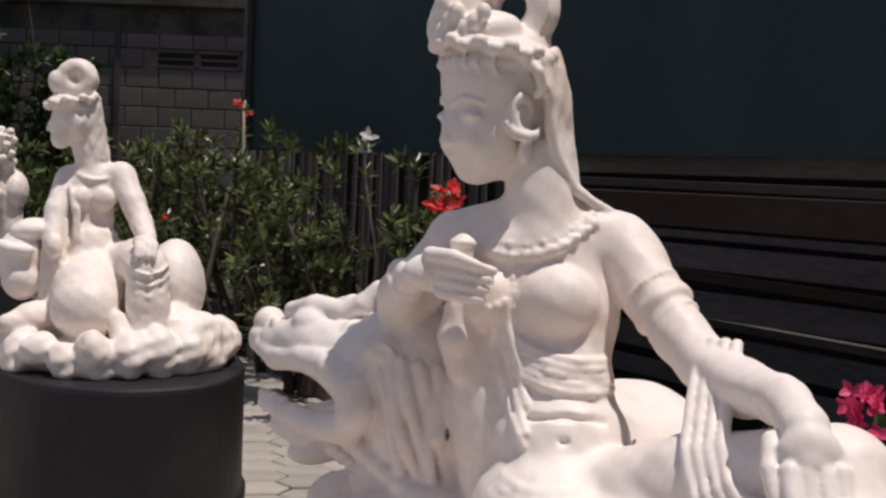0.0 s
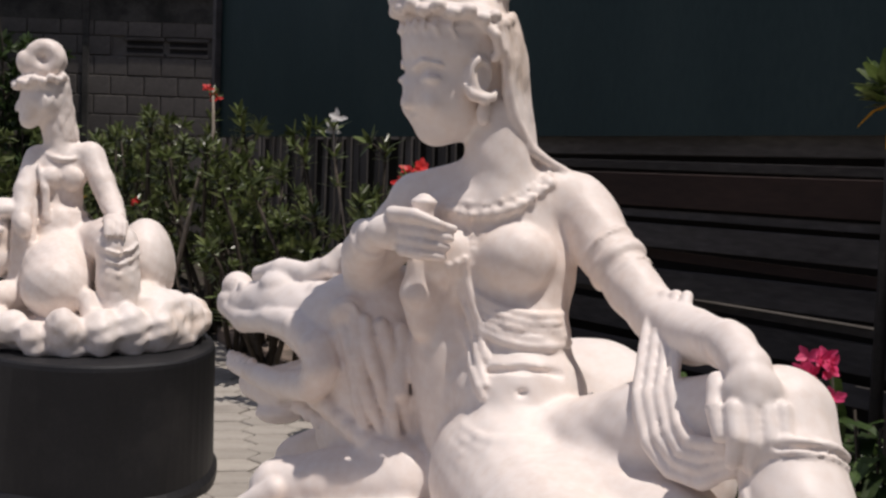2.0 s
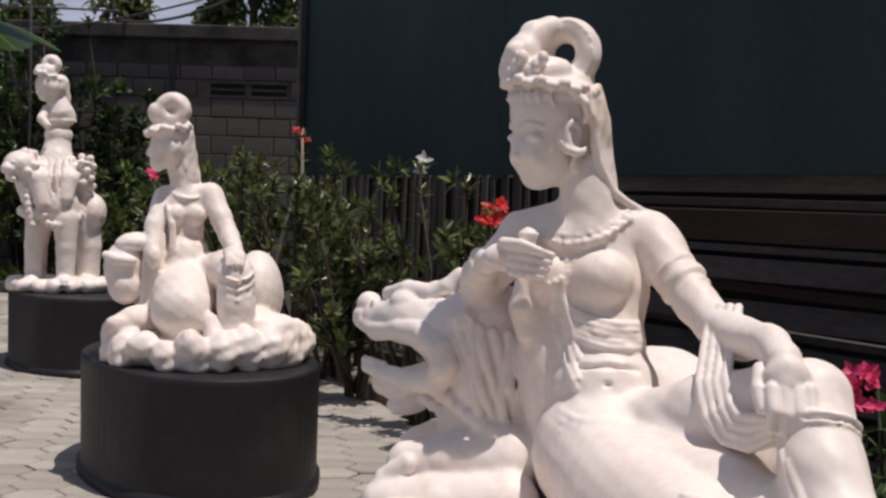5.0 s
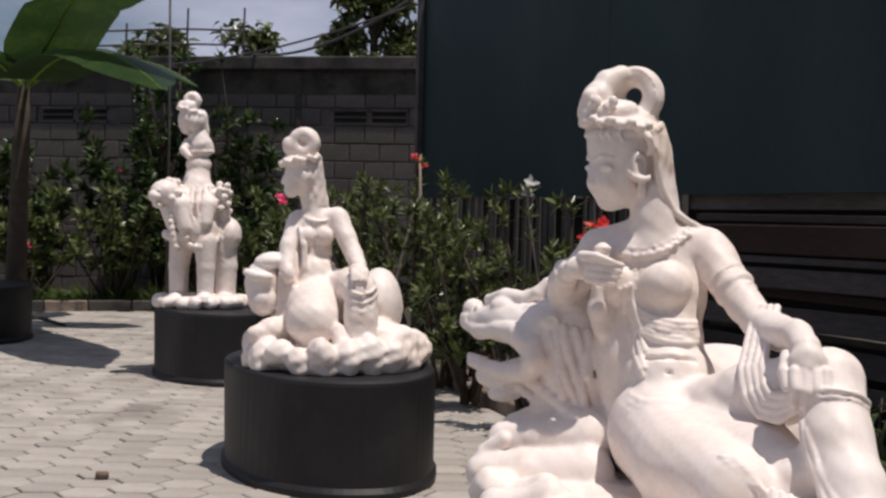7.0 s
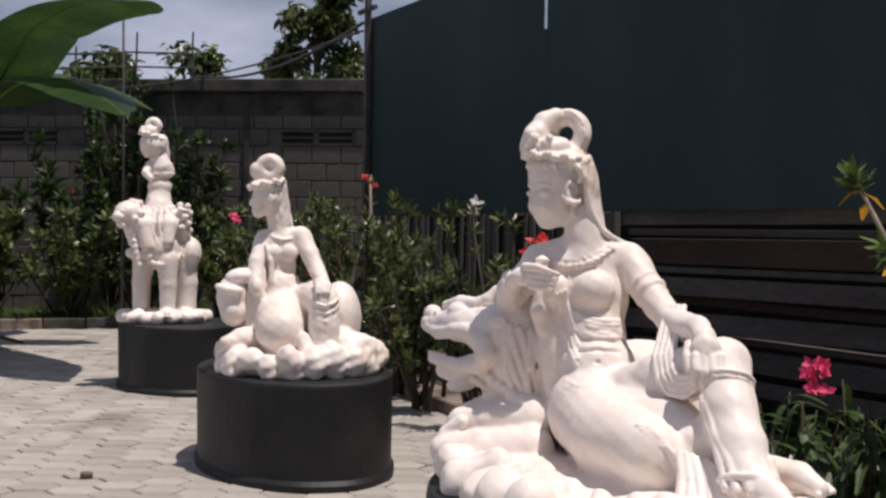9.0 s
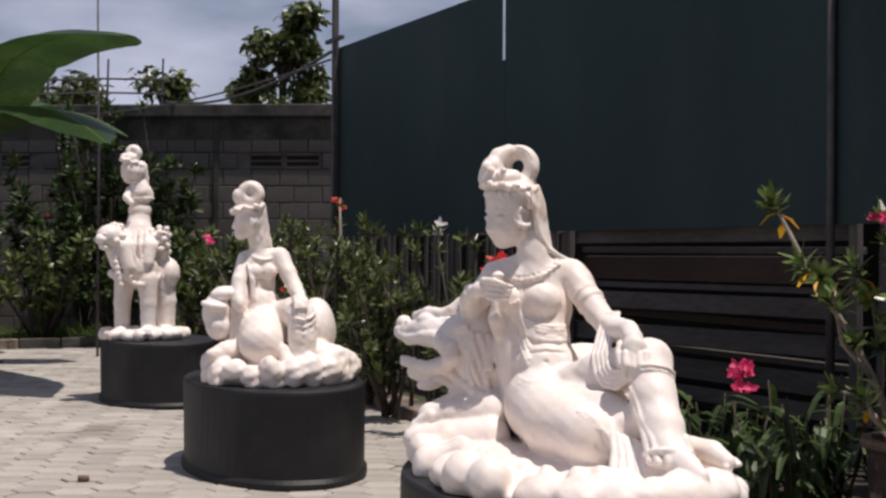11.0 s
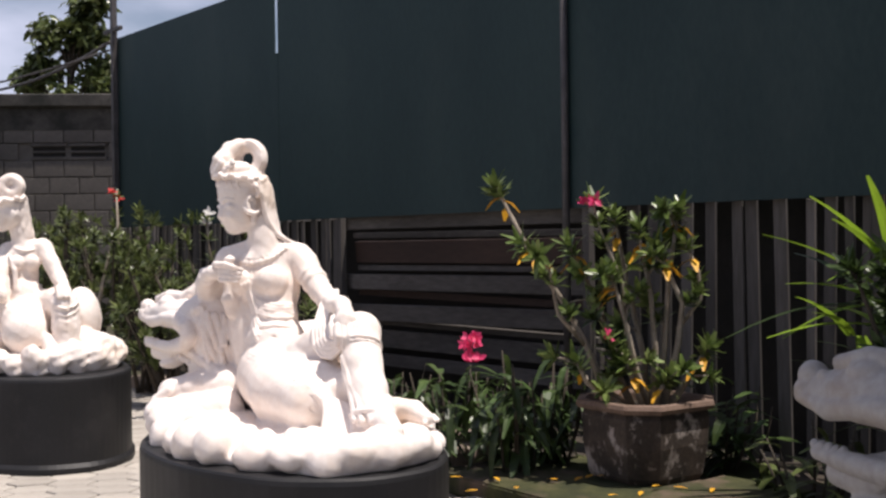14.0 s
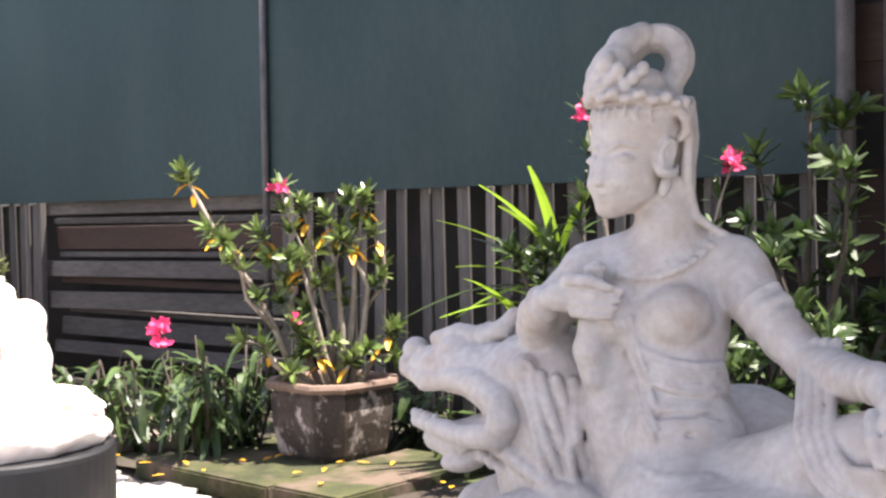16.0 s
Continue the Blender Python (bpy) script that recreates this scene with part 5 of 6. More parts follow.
# ---- low leafy plants by the pot ----
def tuft(name, at, label, seed, count, length, width, mat, spread=0.25, lift=(0.5, 1.3), stems=0, height=0.4, group="", droop=(0.3, 0.9), flowers=()):
    """Many arching blades from a clump of short stems."""
    rng = random.Random(seed)
    thing = new(name)
    thing.matrix_basis = pose(*at)
    bl, st = Leaves(), bmesh.new()
    for k in range(max(1, stems)):
        a, r = rng.uniform(0, 6.28), spread * math.sqrt(rng.random())
        base = Vector((r * math.cos(a), r * math.sin(a), 0))
        top = base * 1.5 + Vector((rng.uniform(-0.05, 0.05), rng.uniform(-0.05, 0.05), height * rng.uniform(0.6, 1.05)))
        tube(st, [base, base.lerp(top, 0.5) + Vector((0.01, 0, 0)), top], [0.010, 0.008, 0.005], 5)
        for j in range(max(3, count // max(1, stems))):
            u = rng.uniform(0.1, 1.0)
            p = base.lerp(top, u)
            b = rng.uniform(0, 6.28)
            e = rng.uniform(*lift)
            bl.blade(p, (math.cos(b) * math.cos(e), math.sin(b) * math.cos(e), math.sin(e)), (0, 0, 1), length * rng.uniform(0.6, 1.15), width * rng.uniform(0.8, 1.2), rng.uniform(*droop), 0.25, 4)
    part("stem", st, M_STEM_DARK, thing, smooth=True)
    bl.make("foliage", mat, thing)
    for p, fm, size, num in flowers:
        fl = Leaves()
        for k in range(num):
            o = Vector((rng.uniform(-1, 1), rng.uniform(-1, 1), rng.uniform(-1.2, 1.2))) * size * 1.3
            flower(fl, Vector(p) + o, (rng.uniform(-0.8, 0.8), -0.8, 0.4 + rng.uniform(-0.5, 0.4)), size, rng)
        fl.make("flower", fm, thing, "bright open flowers")
    return tagged(thing, label, "plant", group)


tuft("leafy_plant", (1.62, 3.75, 0.03), "leafy plant with drooping blades and a pink flower head", 31, 210, 0.20, 0.052, M_LEAF_DARK, 0.26, (-0.5, 0.7), 24, 0.70, "plants in the bed", (0.7, 1.5), [((-0.37, -0.42, 0.80), M_PINK, 0.042, 12)])
tuft("leafy_plant", (1.25, 4.30, 0.03), "low dark plant with arching blades", 32, 170, 0.21, 0.050, M_LEAF_DARK, 0.32, (-0.4, 0.8), 20, 0.60, "plants in the bed", (0.7, 1.4))
tuft("leafy_plant", (0.75, 4.95, 0.03), "low dark plant with arching blades", 33, 150, 0.21, 0.050, M_LEAF_DARK, 0.34, (-0.3, 0.8), 18, 0.55, "plants in the bed", (0.6, 1.3))
tuft("leafy_plant", (2.85, 3.75, 0.03), "low plant with broad drooping leaves", 34, 60, 0.22, 0.07, M_LEAF_DARK, 0.25, (-0.2, 0.9), 12, 0.50, "plants in the bed", (0.4, 1.0))
tuft("leafy_plant", (3.0, 2.75, 0.03), "low plant with broad drooping leaves", 35, 40, 0.20, 0.06, M_LEAF, 0.18, (-0.2, 0.9), 8, 0.42, "plants in the bed", (0.5, 1.0))
tuft("leafy_plant", (0.30, 5.70, 0.03), "low dark plant with arching blades", 36, 90, 0.2, 0.045, M_LEAF_DARK, 0.3, (-0.2, 1.0), 16, 0.5, "plants in the bed", (0.4, 1.0))


palm = new("strap_leaf_plant")
palm.matrix_basis = pose(3.42, 2.58, 0.03) @ Matrix.Scale(0.92, 4)
rng = random.Random(77)
lime, deep, st = Leaves(), Leaves(), bmesh.new()
for ax, ay, az, ln, base in ((-1.0, -0.1, 0.45, 0.80, 0.95), (-0.9, -0.3, 0.75, 0.75, 1.05), (-0.75, 0.1, 1.0, 0.80, 1.10), (-0.5, -0.1, 1.2, 0.78, 1.15), (-0.2, -0.2, 1.3, 0.72, 1.20), (-0.6, -0.3, 1.1, 0.65, 1.2), (-1.0, -0.05, 0.15, 0.62, 1.12), (0.1, -0.2, 1.3, 0.7, 1.2), (-0.95, -0.2, 0.30, 0.45, 1.32)):
    lime.blade((rng.uniform(-0.05, 0.05), rng.uniform(-0.05, 0.05), base), (ax, ay, az), (0, 0, 1), ln, 0.075, 0.42, 0.25, 8)
for k in range(34):
    a = rng.uniform(0, 6.28)
    deep.blade((rng.uniform(-0.1, 0.1), rng.uniform(-0.1, 0.1), rng.uniform(0.4, 1.1)), (math.cos(a), math.sin(a), rng.uniform(0.2, 1.4)), (0, 0, 1), rng.uniform(0.5, 0.85), 0.07, 0.5, 0.25, 8)
for k in range(4):
    lime.blade((-0.42 + 0.03 * k, -0.2, 0.98), (-0.7 + 0.3 * k, -0.3, 0.9 - 0.5 * k), (0, 0, 1), 0.42, 0.06, 0.35, 0.25, 6)
for k in range(7):
    tube(st, [(0.06 * math.cos(k), 0.06 * math.sin(k), 0), (0.04 * math.cos(k), 0.04 * math.sin(k), 0.6), (0, 0, 1.2)], [0.018, 0.014, 0.010], 6)
part("stem", st, M_STEM_DARK, palm, smooth=True)
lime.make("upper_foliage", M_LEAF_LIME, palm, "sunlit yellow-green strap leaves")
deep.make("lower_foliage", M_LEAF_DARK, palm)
tagged(palm, "plant with yellow-green arching strap leaves by the fence", "plant")


def bent(rng, height, lean, parts=4):
    a = rng.uniform(0, 6.28)
    pts, p = [], Vector((rng.uniform(-0.12, 0.12), rng.uniform(-0.12, 0.12), 0))
    for i in range(parts + 1):
        pts.append(tuple(p))
        p = p + Vector((math.cos(a) * lean / parts + rng.uniform(-0.05, 0.05), math.sin(a) * lean / parts + rng.uniform(-0.05, 0.05), height / parts))
    return pts


def random_shrub(at, height, stems, seed, label, leaf, mat, fill, flowers=(), lean=0.45, stem_mat=None, group="shrubs along the fence"):
    rng = random.Random(seed)
    tr = [(bent(rng, height * rng.uniform(0.55, 1.0), lean * rng.uniform(0.2, 1.2)), 0.022, 0.009) for _ in range(stems)]
    return shrub("flowering_shrub", at, tr, label, seed, leaf, 9, mat, stem_mat or M_STEM_DARK, group, 0, flowers, fill)


random_shrub((3.50, 2.00, 0.03), 1.45, 9, 51, "dark shrub with pink flowers behind a statue", (0.13, 0.04), M_LEAF_DARK, 5, [((-0.20, 0.0, 1.97), M_PINK, 0.055, 3), ((0.45, -0.3, 1.70), M_PINK, 0.055, 4)])
random_shrub((4.32, 1.40, 0.03), 2.0, 9, 52, "dark leafy shrub near the timber shed", (0.15, 0.05), M_LEAF_DARK, 5)
random_shrub((3.75, 1.0, 0.03), 1.2, 8, 53, "dark low shrub behind a statue", (0.14, 0.045), M_LEAF_DARK, 6)
# along the fence behind the statues
random_shrub((-0.42, 6.45, 0.03), 1.55, 10, 61, "shrub with a white flower above thin stems", (0.11, 0.034), M_LEAF, 5, [((-0.10, -0.15, 1.63), M_WHITE, 0.055, 2), ((0.38, -0.3, 1.35), M_RED, 0.06, 4)])
random_shrub((0.05, 5.95, 0.03), 1.25, 9, 62, "shrub with red flowers", (0.11, 0.034), M_LEAF, 5, [((-0.12, -0.2, 1.33), M_RED, 0.06, 4)])
random_shrub((-0.95, 7.35, 0.03), 1.45, 11, 63, "dense shrub with glossy leaves", (0.12, 0.038), M_LEAF, 6)
random_shrub((-1.25, 8.15, 0.03), 1.65, 12, 64, "dense shrub with glossy leaves", (0.12, 0.038), M_LEAF, 6)
random_shrub((-1.75, 9.05, 0.03), 1.80, 12, 65, "dense shrub with red flower on a tall pale stem", (0.12, 0.038), M_LEAF, 6, [((0.0, 0.1, 1.93), M_RED, 0.06, 2), ((-0.5, -0.3, 1.05), M_RED, 0.05, 1)])
random_shrub((-2.35, 9.75, 0.03), 1.80, 12, 66, "dense shrub with glossy leaves", (0.11, 0.034), M_LEAF, 6)
random_shrub((-2.75, 10.7, 0.03), 1.75, 12, 67, "dense shrub with glossy leaves", (0.11, 0.034), M_LEAF, 6, [((-0.4, -0.4, 1.0), M_YELLOW, 0.05, 1)])
random_shrub((-3.3, 11.8, 0.03), 1.70, 9, 68, "dense shrub with glossy leaves", (0.12, 0.036), M_LEAF, 6, [((-0.5, -0.2, 1.55), M_PINK, 0.07, 2)])
bm = bmesh.new()
tube(bm, [(-1.98, 8.95, 0.5), (-1.88, 8.98, 1.0), (-1.80, 9.0, 1.35), (-1.72, 9.05, 1.65), (-1.74, 9.1, 1.93)], [0.022, 0.02, 0.018, 0.014, 0.01], 7)
tagged(part("bare_stem", bm, M_STEM, smooth=True), "tall pale bare stem of a shrub in the sun", "stem")
tuft("leafy_plant", (-1.05, 7.15, 0.30), "star-shaped rosette of long green leaves", 71, 26, 0.34, 0.05, M_LEAF, 0.02, (0.1, 1.2), 1, 0.12, "plants in the bed", (0.1, 0.4))

# ---- far bed, back wall pieces, trees ----
kerb2 = new("far_kerb")
tagged(kerb2, "dark concrete kerb of the far planting bed", "kerb")
a, b = Vector((-10.5, 12.4, 0)), Vector((-4.2, 15.7, 0))
ang = math.degrees(math.atan2((b - a).y, (b - a).x))
for i in range(12):
    p = a.lerp(b, (i + 0.5) / 12)
    bm = bmesh.new()
    add_box(bm, pose(p.x, p.y, 0.05, 0, 0, ang), (b - a).length / 12 - 0.015, 0.16, 0.2, 0.012)
    part("kerb_slab", bm, M_KERB if i % 4 == 1 else M_CAP, kerb2)
bm = bmesh.new()
bm.faces.new([bm.verts.new((x, y, 0.06)) for x, y in ((-10.5, 12.5), (-4.2, 15.8), (-2.4, 12.2), (-2.0, 17.1), (-16, 17.1), (-16, 12.5))])
tagged(part("ground_far_bed", bm, M_SOIL), "grassy soil of the far planting bed", "soil", kind="structure")
grass = Leaves()
rng = random.Random(90)
for k in range(2600):
    u, w = rng.random(), rng.uniform(0.15, 1.6)
    p = a.lerp(b, u) + Vector((-0.46, 0.88, 0)) * w
    grass.blade((p.x, p.y, 0.05), (rng.uniform(-0.5, 0.5), rng.uniform(-0.5, 0.5), 1), (1, 0, 0), rng.uniform(0.12, 0.3), 0.02, 0.5, 0.1, 2)
tagged(grass.make("grass", M_GRASS, None), "sunlit grass along the far kerb", "grass", kind="stuff")

for i, (x, y, h, mat) in enumerate(((-8.6, 15.2, 2.3, M_LEAF_DARK), (-7.6, 15.6, 3.2, M_LEAF_DARK), (-6.7, 16.2, 3.9, M_LEAF_DARK), (-5.95, 16.5, 3.8, M_LEAF_DARK), (-7.3, 16.5, 3.9, M_LEAF_DARK), (-7.3, 14.7, 1.7, M_LEAF), (-6.2, 15.2, 1.8, M_LEAF_DARK), (-5.0, 15.0, 1.7, M_LEAF), (-4.3, 14.2, 1.6, M_LEAF), (-9.6, 14.6, 2.6, M_LEAF_DARK), (-8.3, 14.2, 1.4, M_LEAF), (-3.6, 13.4, 1.6, M_LEAF), (-10.6, 14.4, 2.6, M_LEAF_DARK))):
    random_shrub((x, y, 0.05), h, 11, 100 + i, "tall tangled shrub before the block wall", (0.20, 0.07), mat, 9, [((0.3, -0.6, h * 0.62), M_PINK, 0.07, 1)] if i % 3 == 1 else (), 0.9, None, "shrubs by the back wall")

# banana plant
def banana(at, seed):
    rng = random.Random(seed)
    thing = new("banana_plant")
    thing.matrix_basis = pose(*at)
    st = bmesh.new()
    tube(st, [(0, 0, 0), (0.02, 0, 1.0), (0.08, -0.05, 2.2), (0.15, -0.1, 2.9)], [0.14, 0.12, 0.10, 0.07], 10)
    part("trunk", st, M_STEM_DARK, thing, smooth=True)
    for az, rise, length, sag, high, wide in ((-43, 0.36, 4.72, 0.0617, 0.42, 0.52), (-47, 0.25, 4.86, 0.0663, 0, 0.44), (-100, 0.6, 2.6, 0.20, 0, 0.4), (10, 0.7, 2.2, 0.3, 0, 0.4), (150, 0.7, 2.2, 0.3, 0, 0.4), (-120, 0.7, 2.3, 0.3, 0, 0.4), (80, 0.9, 2.0, 0.3, 0, 0.4)):
        a = radians(az)
        along = Vector((math.cos(a), math.sin(a), 0))
        side = Vector((-math.sin(a), math.cos(a), 0))
        v, f, rib = [], [], []
        n = 26
        for i in range(n + 1):
            u = i / n
            r = length * u
            c = Vector((0.15, -0.1, 2.85 + high * min(1.0, 3 * u))) + along * r * 0.93 + Vector((0, 0, rise * r - sag * r * r))
            w = wide * min(1, (u / 0.18) ** 0.7) * (1 - max(0, u - 0.75) ** 2 * 14) if u > 0.1 else 0.03
            w = max(w, 0.01)
            tear = 0.05 * (i % 5 == 0) * rng.random()
            rib.append(tuple(c))
            for sgn, q in ((-1, 1.0), (-1, 0.5), (0, 0), (1, 0.5), (1, 1.0)):
                v.append(c + side * (sgn * q * (w - tear)) + Vector((0, 0, -0.28 * q * q * w + 0.10 * q * w)))
        for i in range(n):
            for k in range(4):
                o = 5 * i + k
                f.append((o, o + 1, o + 6, o + 5))
        blade = mesh_part("leaf", v, f, M_BANANA, thing, smooth=True)
        mid = bmesh.new()
        tube(mid, rib, [0.022 - 0.018 * i / n for i in range(n + 1)], 5)
        part("midrib", mid, M_LEAF_LIME, blade, smooth=True)
    return tagged(thing, "banana plant with long arching leaves", "banana plant")


banana((-7.1, 11.6, 0.0), 3)


def tree(at, height, crown, seed, label, leafsize=0.34, count=2600, mat=None):
    """A forked trunk with limbs and a ragged crown of leaf clumps."""
    rng = random.Random(seed)
    thing = new("tree")
    thing.matrix_basis = pose(*at)
    st, bl = bmesh.new(), Leaves()
    tube(st, [(0, 0, 0), (0.1, 0, height * 0.3), (0.05, 0.1, height * 0.6), (0, 0, height * 0.9)], [0.22, 0.17, 0.12, 0.05], 9)
    clumps = []
    for k in range(26):
        a, u = rng.uniform(0, 6.28), rng.uniform(0.42, 1.0)
        reach = crown * rng.uniform(0.35, 1.0) * (1.15 - u * 0.75) * 1.5
        base = Vector((0.05, 0.05, height * (u - 0.14)))
        tip = Vector((reach * math.cos(a), reach * math.sin(a), height * u))
        tube(st, [base, base.lerp(tip, 0.5) + Vector((0, 0, 0.12)), tip], [0.06, 0.04, 0.015], 6)
        clumps.append((tip, crown * rng.uniform(0.22, 0.38)))
    for k in range(count):
        c, r = clumps[k % len(clumps)]
        d = Vector((rng.gauss(0, 1), rng.gauss(0, 1), rng.gauss(0, 0.8))).normalized() * r * rng.random() ** 0.4
        bl.blade(c + d, (rng.uniform(-1, 1), rng.uniform(-1, 1), rng.uniform(-0.9, 0.4)), (rng.uniform(-1, 1), rng.uniform(-1, 1), 1), leafsize * rng.uniform(0.6, 1.2), leafsize * 0.5, 0.3, 0.2, 2)
    part("trunk", st, M_STEM_DARK, thing, smooth=True)
    bl.make("crown", mat or M_LEAF, thing)
    return tagged(thing, label, "tree", "trees")


tree((-6.4, 28.0, 0.0), 7.9, 1.35, 11, "leafy tree rising behind the block wall", 0.30, 4200)
tree((-8.2, 23.5, 0.0), 5.6, 1.0, 12, "small ragged tree behind the wall", 0.26, 1300)
tree((-10.5, 24.0, 0.0), 5.9, 1.3, 13, "small ragged tree behind the wall", 0.26, 1600)
# the last tree is unseen, added only to cast shade on a statue
tree((3.25, -2.00, 0.0), 5.9, 1.8, 14, "unseen broad tree added to shade the greyish statue", 0.36, 13000, M_LEAF_DARK)

# block courses
blocks = bpy.data.objects["wall_back"]
rng = random.Random(6)
bm = bmesh.new()
add_box(bm, pose(0, 0, 0), 0.485, 0.04, 0.275, 0.008)
block_mesh = bpy.data.meshes.new("block")
bm.to_mesh(block_mesh)
bm.free()
block_mesh.materials.append(M_BLOCK)
VENTS = ((-4.62, -4.08), (-3.98, -3.42), (-9.75, -9.2), (-9.1, -8.6))
for row in range(13):
    z = 0.15 + 0.29 * row
    for k in range(26):
        x = -14.6 + 0.5 * k + 0.25 * (row % 2)
        if x > -2.0:
            continue
        if row == 10 and any(lo - 0.2 < x < hi + 0.2 for lo, hi in VENTS):
            continue
        ob = new("block", block_mesh)
        ob.parent = blocks
        ob.matrix_basis = pose(x, WALL_Y + rng.uniform(-0.004, 0.004), z, 0, rng.uniform(-0.3, 0.3), 0)
for lo, hi in VENTS:
    vent = new("wall_vent")
    for dz in (-0.115, 0.115):
        bm = bmesh.new()
        add_box(bm, pose((lo + hi) / 2, WALL_Y, 3.05 + dz), hi - lo + 0.06, 0.06, 0.05, 0.006)
        part("frame", bm, M_BLOCK, vent)
    # thin near-black sheet stands in for the shade inside the slot
    bm = bmesh.new()
    add_box(bm, pose((lo + hi) / 2, WALL_Y + 0.025, 3.05), hi - lo, 0.008, 0.18)
    part("opening", bm, M_DARK_VOID, vent)
    bm = bmesh.new()
    add_box(bm, pose((lo + hi) / 2, WALL_Y + 0.005, 3.05), hi - lo, 0.03, 0.03, 0.004)
    part("bar", bm, M_BLOCK, vent)
    tagged(vent, "dark slotted vent opening in the block wall", "vent", "wall vents")
bm = bmesh.new()
add_box(bm, pose(-5.22, WALL_Y - 0.02, 1.9), 0.10, 0.06, 3.8, 0.01)
tagged(part("pipe", bm, M_CAP), "dark narrow pier on the block wall", "pier")
bm = bmesh.new()
add_box(bm, pose(-8.6, WALL_Y + 0.0, 3.62), 10.8, 0.05, 0.42, 0.01)
tagged(part("trim_wall_band", bm, M_CAP), "dark stained band below the wall cap", "wall band", kind="structure")

# rails and cables on and over the wall
rail = new("wall_rail")
for z in (4.25, 4.5):
    bm = bmesh.new()
    tube(bm, [(-9.4, 17.5, z), (-7.4, 17.5, z + 0.05), (-6.2, 17.5, z + 0.02)], [0.02, 0.02, 0.02], 6)
    part("bar", bm, M_POST, rail)
for x in (-9.3, -8.4, -7.3, -6.3):
    bm = bmesh.new()
    tube(bm, [(x, 17.5, 4.0), (x + 0.02, 17.5, 4.9 if x > -7.5 else 4.65)], [0.022, 0.018], 6)
    part("upright", bm, M_POST, rail)
tagged(rail, "rusty iron rail on top of the wall", "rail")


def cable(p, q, sag, r, mat, label):
    p, q = Vector(p), Vector(q)
    pts = [p.lerp(q, i / 14) - Vector((0, 0, sag * 4 * (i / 14) * (1 - i / 14))) for i in range(15)]
    bm = bmesh.new()
    tube(bm, pts, [r] * 15, 6)
    tagged(part("cable", bm, mat, smooth=True), label, "cable", "cables")


cable((-2.35, 12.1, 4.05), (-6.2, 17.4, 4.12), 0.25, 0.022, M_POST, "black cable from the fence post to the wall")
cable((-2.35, 12.1, 3.95), (-9.5, 17.0, 3.95), 0.35, 0.014, M_POST, "thin black cable along the wall")
bm = bmesh.new()
tube(bm, [(-5.75, 13.0, 0.0), (-5.75, 13.0, 2.6), (-5.78, 13.0, 5.4)], [0.02, 0.018, 0.014], 6)
tagged(part("thin_pole", bm, M_POST, smooth=True), "thin upright metal pole in the far bed", "pole")
tagged(part("fallen_branch", (lambda b: (tube(b, [(-7.9, 12.9, 0.02), (-7.2, 12.4, 0.04), (-6.6, 11.9, 0.02)], [0.02, 0.025, 0.015], 6), b)[1])(bmesh.new()), M_STEM_DARK), "dark dry branch lying on the paving", "branch")
bm = bmesh.new()
add_box(bm, pose(-2.62, 4.47, 0.02, 3, 4, 25), 0.07, 0.05, 0.03, 0.006)
tagged(part("brick_chip", bm, M_RIM), "small broken piece of orange brick on paving", "brick chip")
rng = random.Random(44)
fallen = Leaves()
for k in range(22):
    a = rng.random()
    p = Vector((1.05 + 1.9 * a, 3.4 - 1.1 * a, 0)) + Vector((rng.uniform(-0.35, 0.35), rng.uniform(-0.45, 0.35), 0.11))
    fallen.blade(p, (rng.uniform(-1, 1), rng.uniform(-1, 1), 0), (0, 0, 1), 0.07, 0.03, 0.1, 0.2, 2)
tagged(fallen.make("fallen_leaves", M_YELLOW, None), "yellow leaves fallen round the pot", "leaves", kind="stuff")

# ---- paving ----
paving = new("paving")
tagged(paving, "hexagonal grey concrete paving blocks", "paving", kind="structure")
HX, HY = 0.235, 0.205


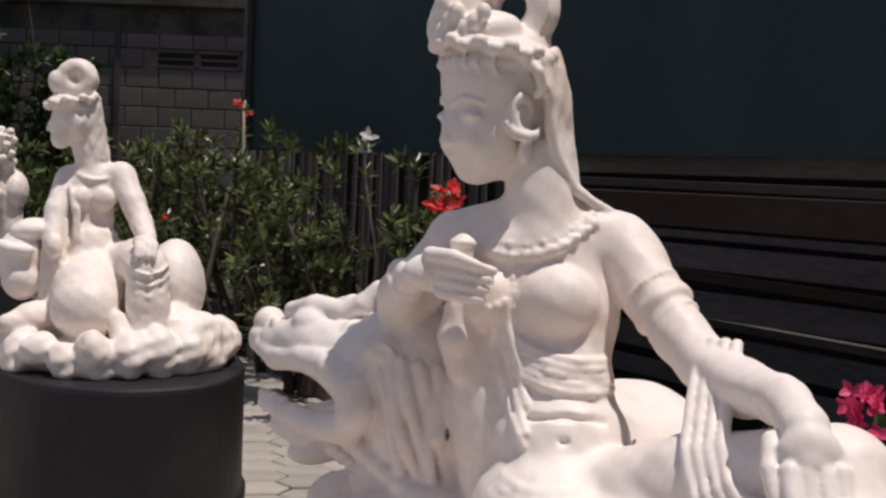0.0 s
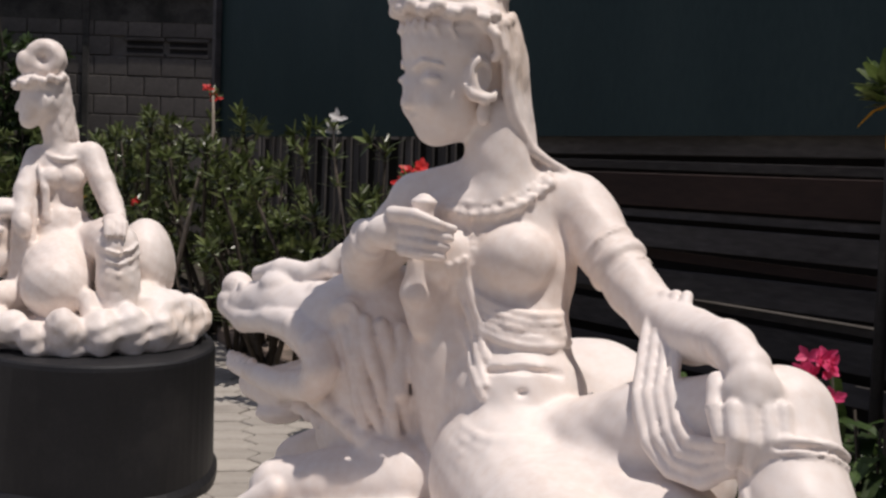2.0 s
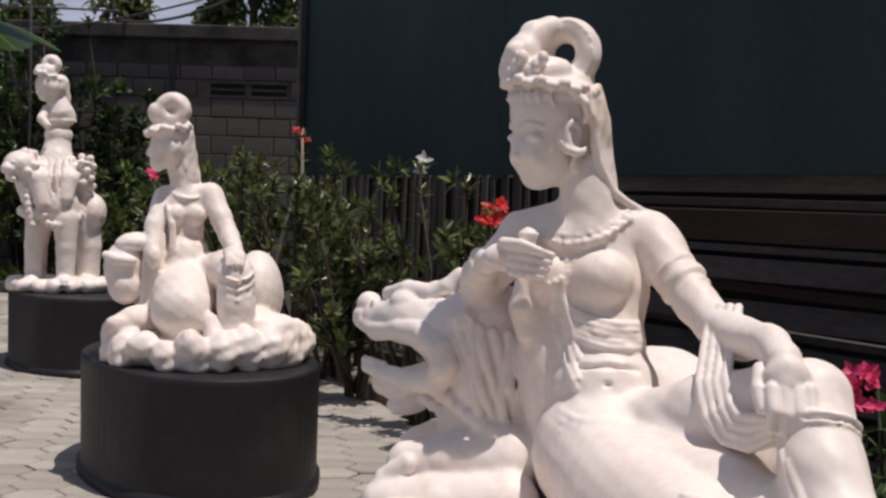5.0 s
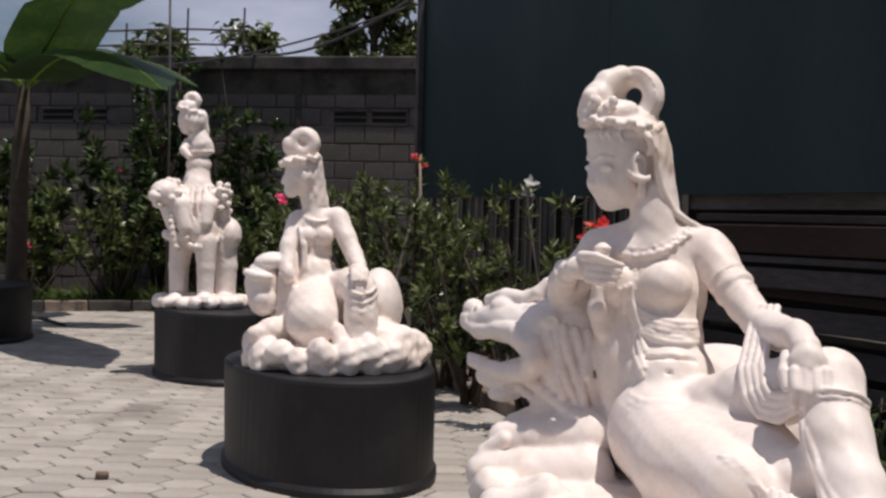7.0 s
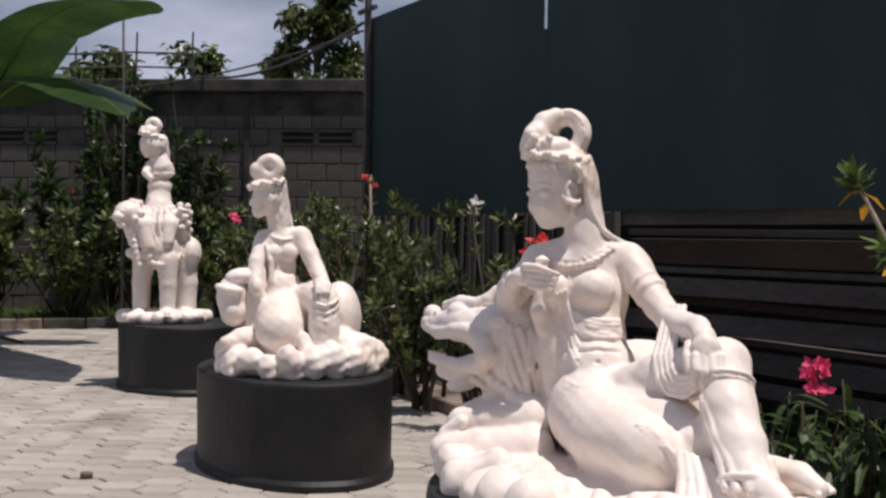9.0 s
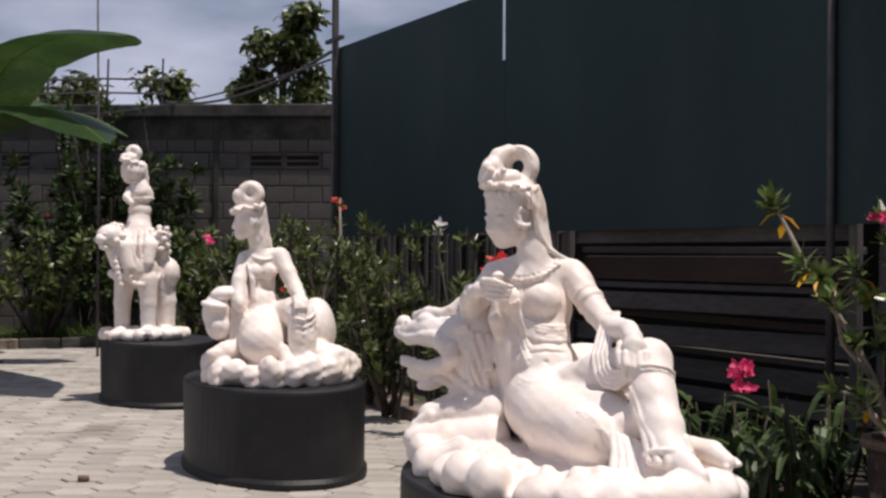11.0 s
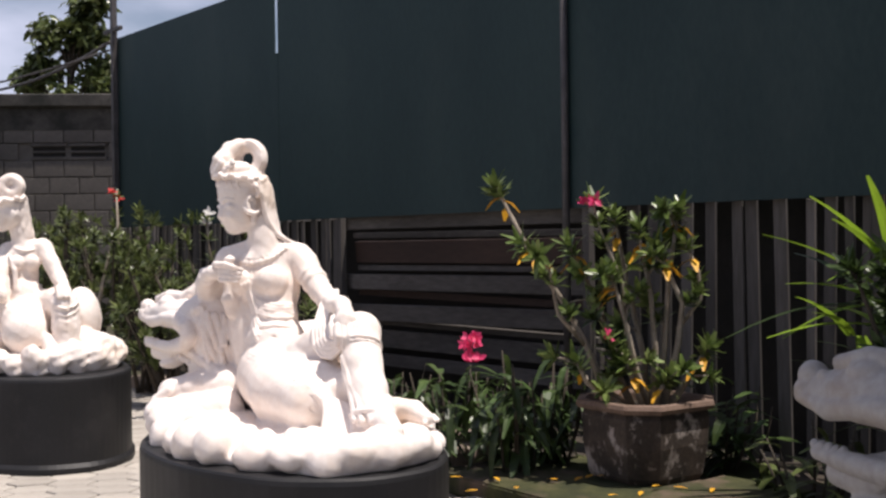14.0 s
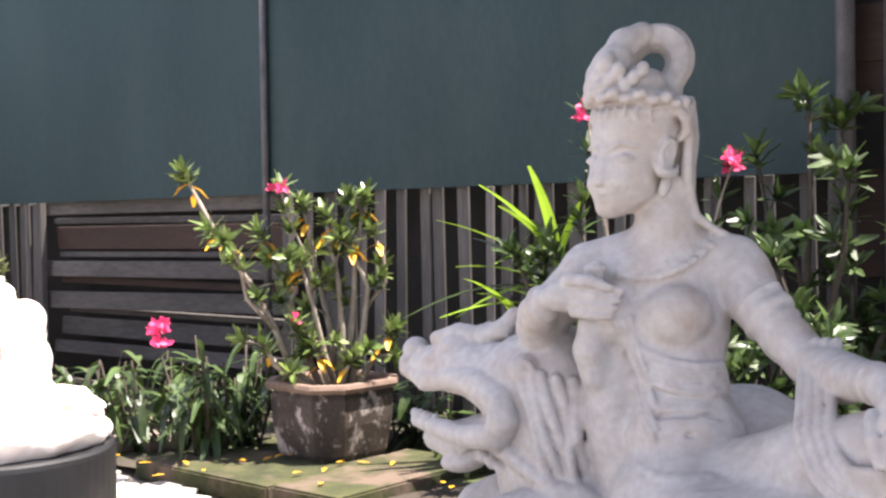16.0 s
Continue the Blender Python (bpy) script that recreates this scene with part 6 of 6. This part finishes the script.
def hexagon(cx, cy, z, turn_by):
    pts = [(-0.5, 0.0), (-0.27, -0.5), (0.27, -0.5), (0.5, 0.0), (0.27, 0.5), (-0.27, 0.5)]
    out = []
    for s, dz in ((0.90, 0.0), (0.955, -0.006), (0.955, -0.05)):
        for x, y in pts:
            out.append((cx + x * HX * 1.30 * s, cy + y * HY * s, z + dz))
    return out


HFACES = [(0, 1, 2, 3, 4, 5)] + [(6 + k, 6 + (k + 1) % 6, (k + 1) % 6, k) for k in range(6)] + [(12 + k, 12 + (k + 1) % 6, 6 + (k + 1) % 6, 6 + k) for k in range(6)]
piece = bpy.data.meshes.new("paving_block")
piece.from_pydata(hexagon(0, 0, 0, 0), [], HFACES)
piece.materials.append(M_PAVER)
PAVE_TURN = Matrix.Rotation(radians(12), 4, "Z")
rng = random.Random(17)
rest_v, rest_f = [], []
singles = 0
spots = []
for i in range(-75, 75):
    for j in range(-75, 110):
        x, y = i * HX, j * HY + (0.5 * HY if i % 2 else 0)
        p = PAVE_TURN @ Vector((x, y, 0))
        line = (p.x + 1.62) * 0.89 + (p.y - 8.9) * 0.456
        far = (p.x + 10.5) * -0.464 + (p.y - 12.4) * 0.886
        if line > -0.02 or far > -0.05 or p.y < -6 or p.x < -13 or p.x > 4.5:
            continue
        spots.append(p)
spots.sort(key=lambda p: (p.x + 1.6) ** 2 + (p.y - 4.2) ** 2)
for n_spot, p in enumerate(spots):
    z = rng.uniform(-0.004, 0.004)
    if n_spot < 300:
        ob = new("paving_block", piece)
        ob.parent = paving
        ob.matrix_basis = Matrix.Translation((p.x, p.y, z)) @ PAVE_TURN @ pose(0, 0, 0, rng.uniform(-0.8, 0.8), rng.uniform(-0.8, 0.8), rng.uniform(-1, 1))
    else:
        o = len(rest_v)
        m = Matrix.Translation((p.x, p.y, z)) @ PAVE_TURN
        rest_v += [tuple(m @ Vector(q)) for q in hexagon(0, 0, 0, 0)]
        rest_f += [tuple(o + k for k in face) for face in HFACES]
tagged(mesh_part("paving_rest", rest_v, rest_f, M_PAVER, paving), kind="stuff")
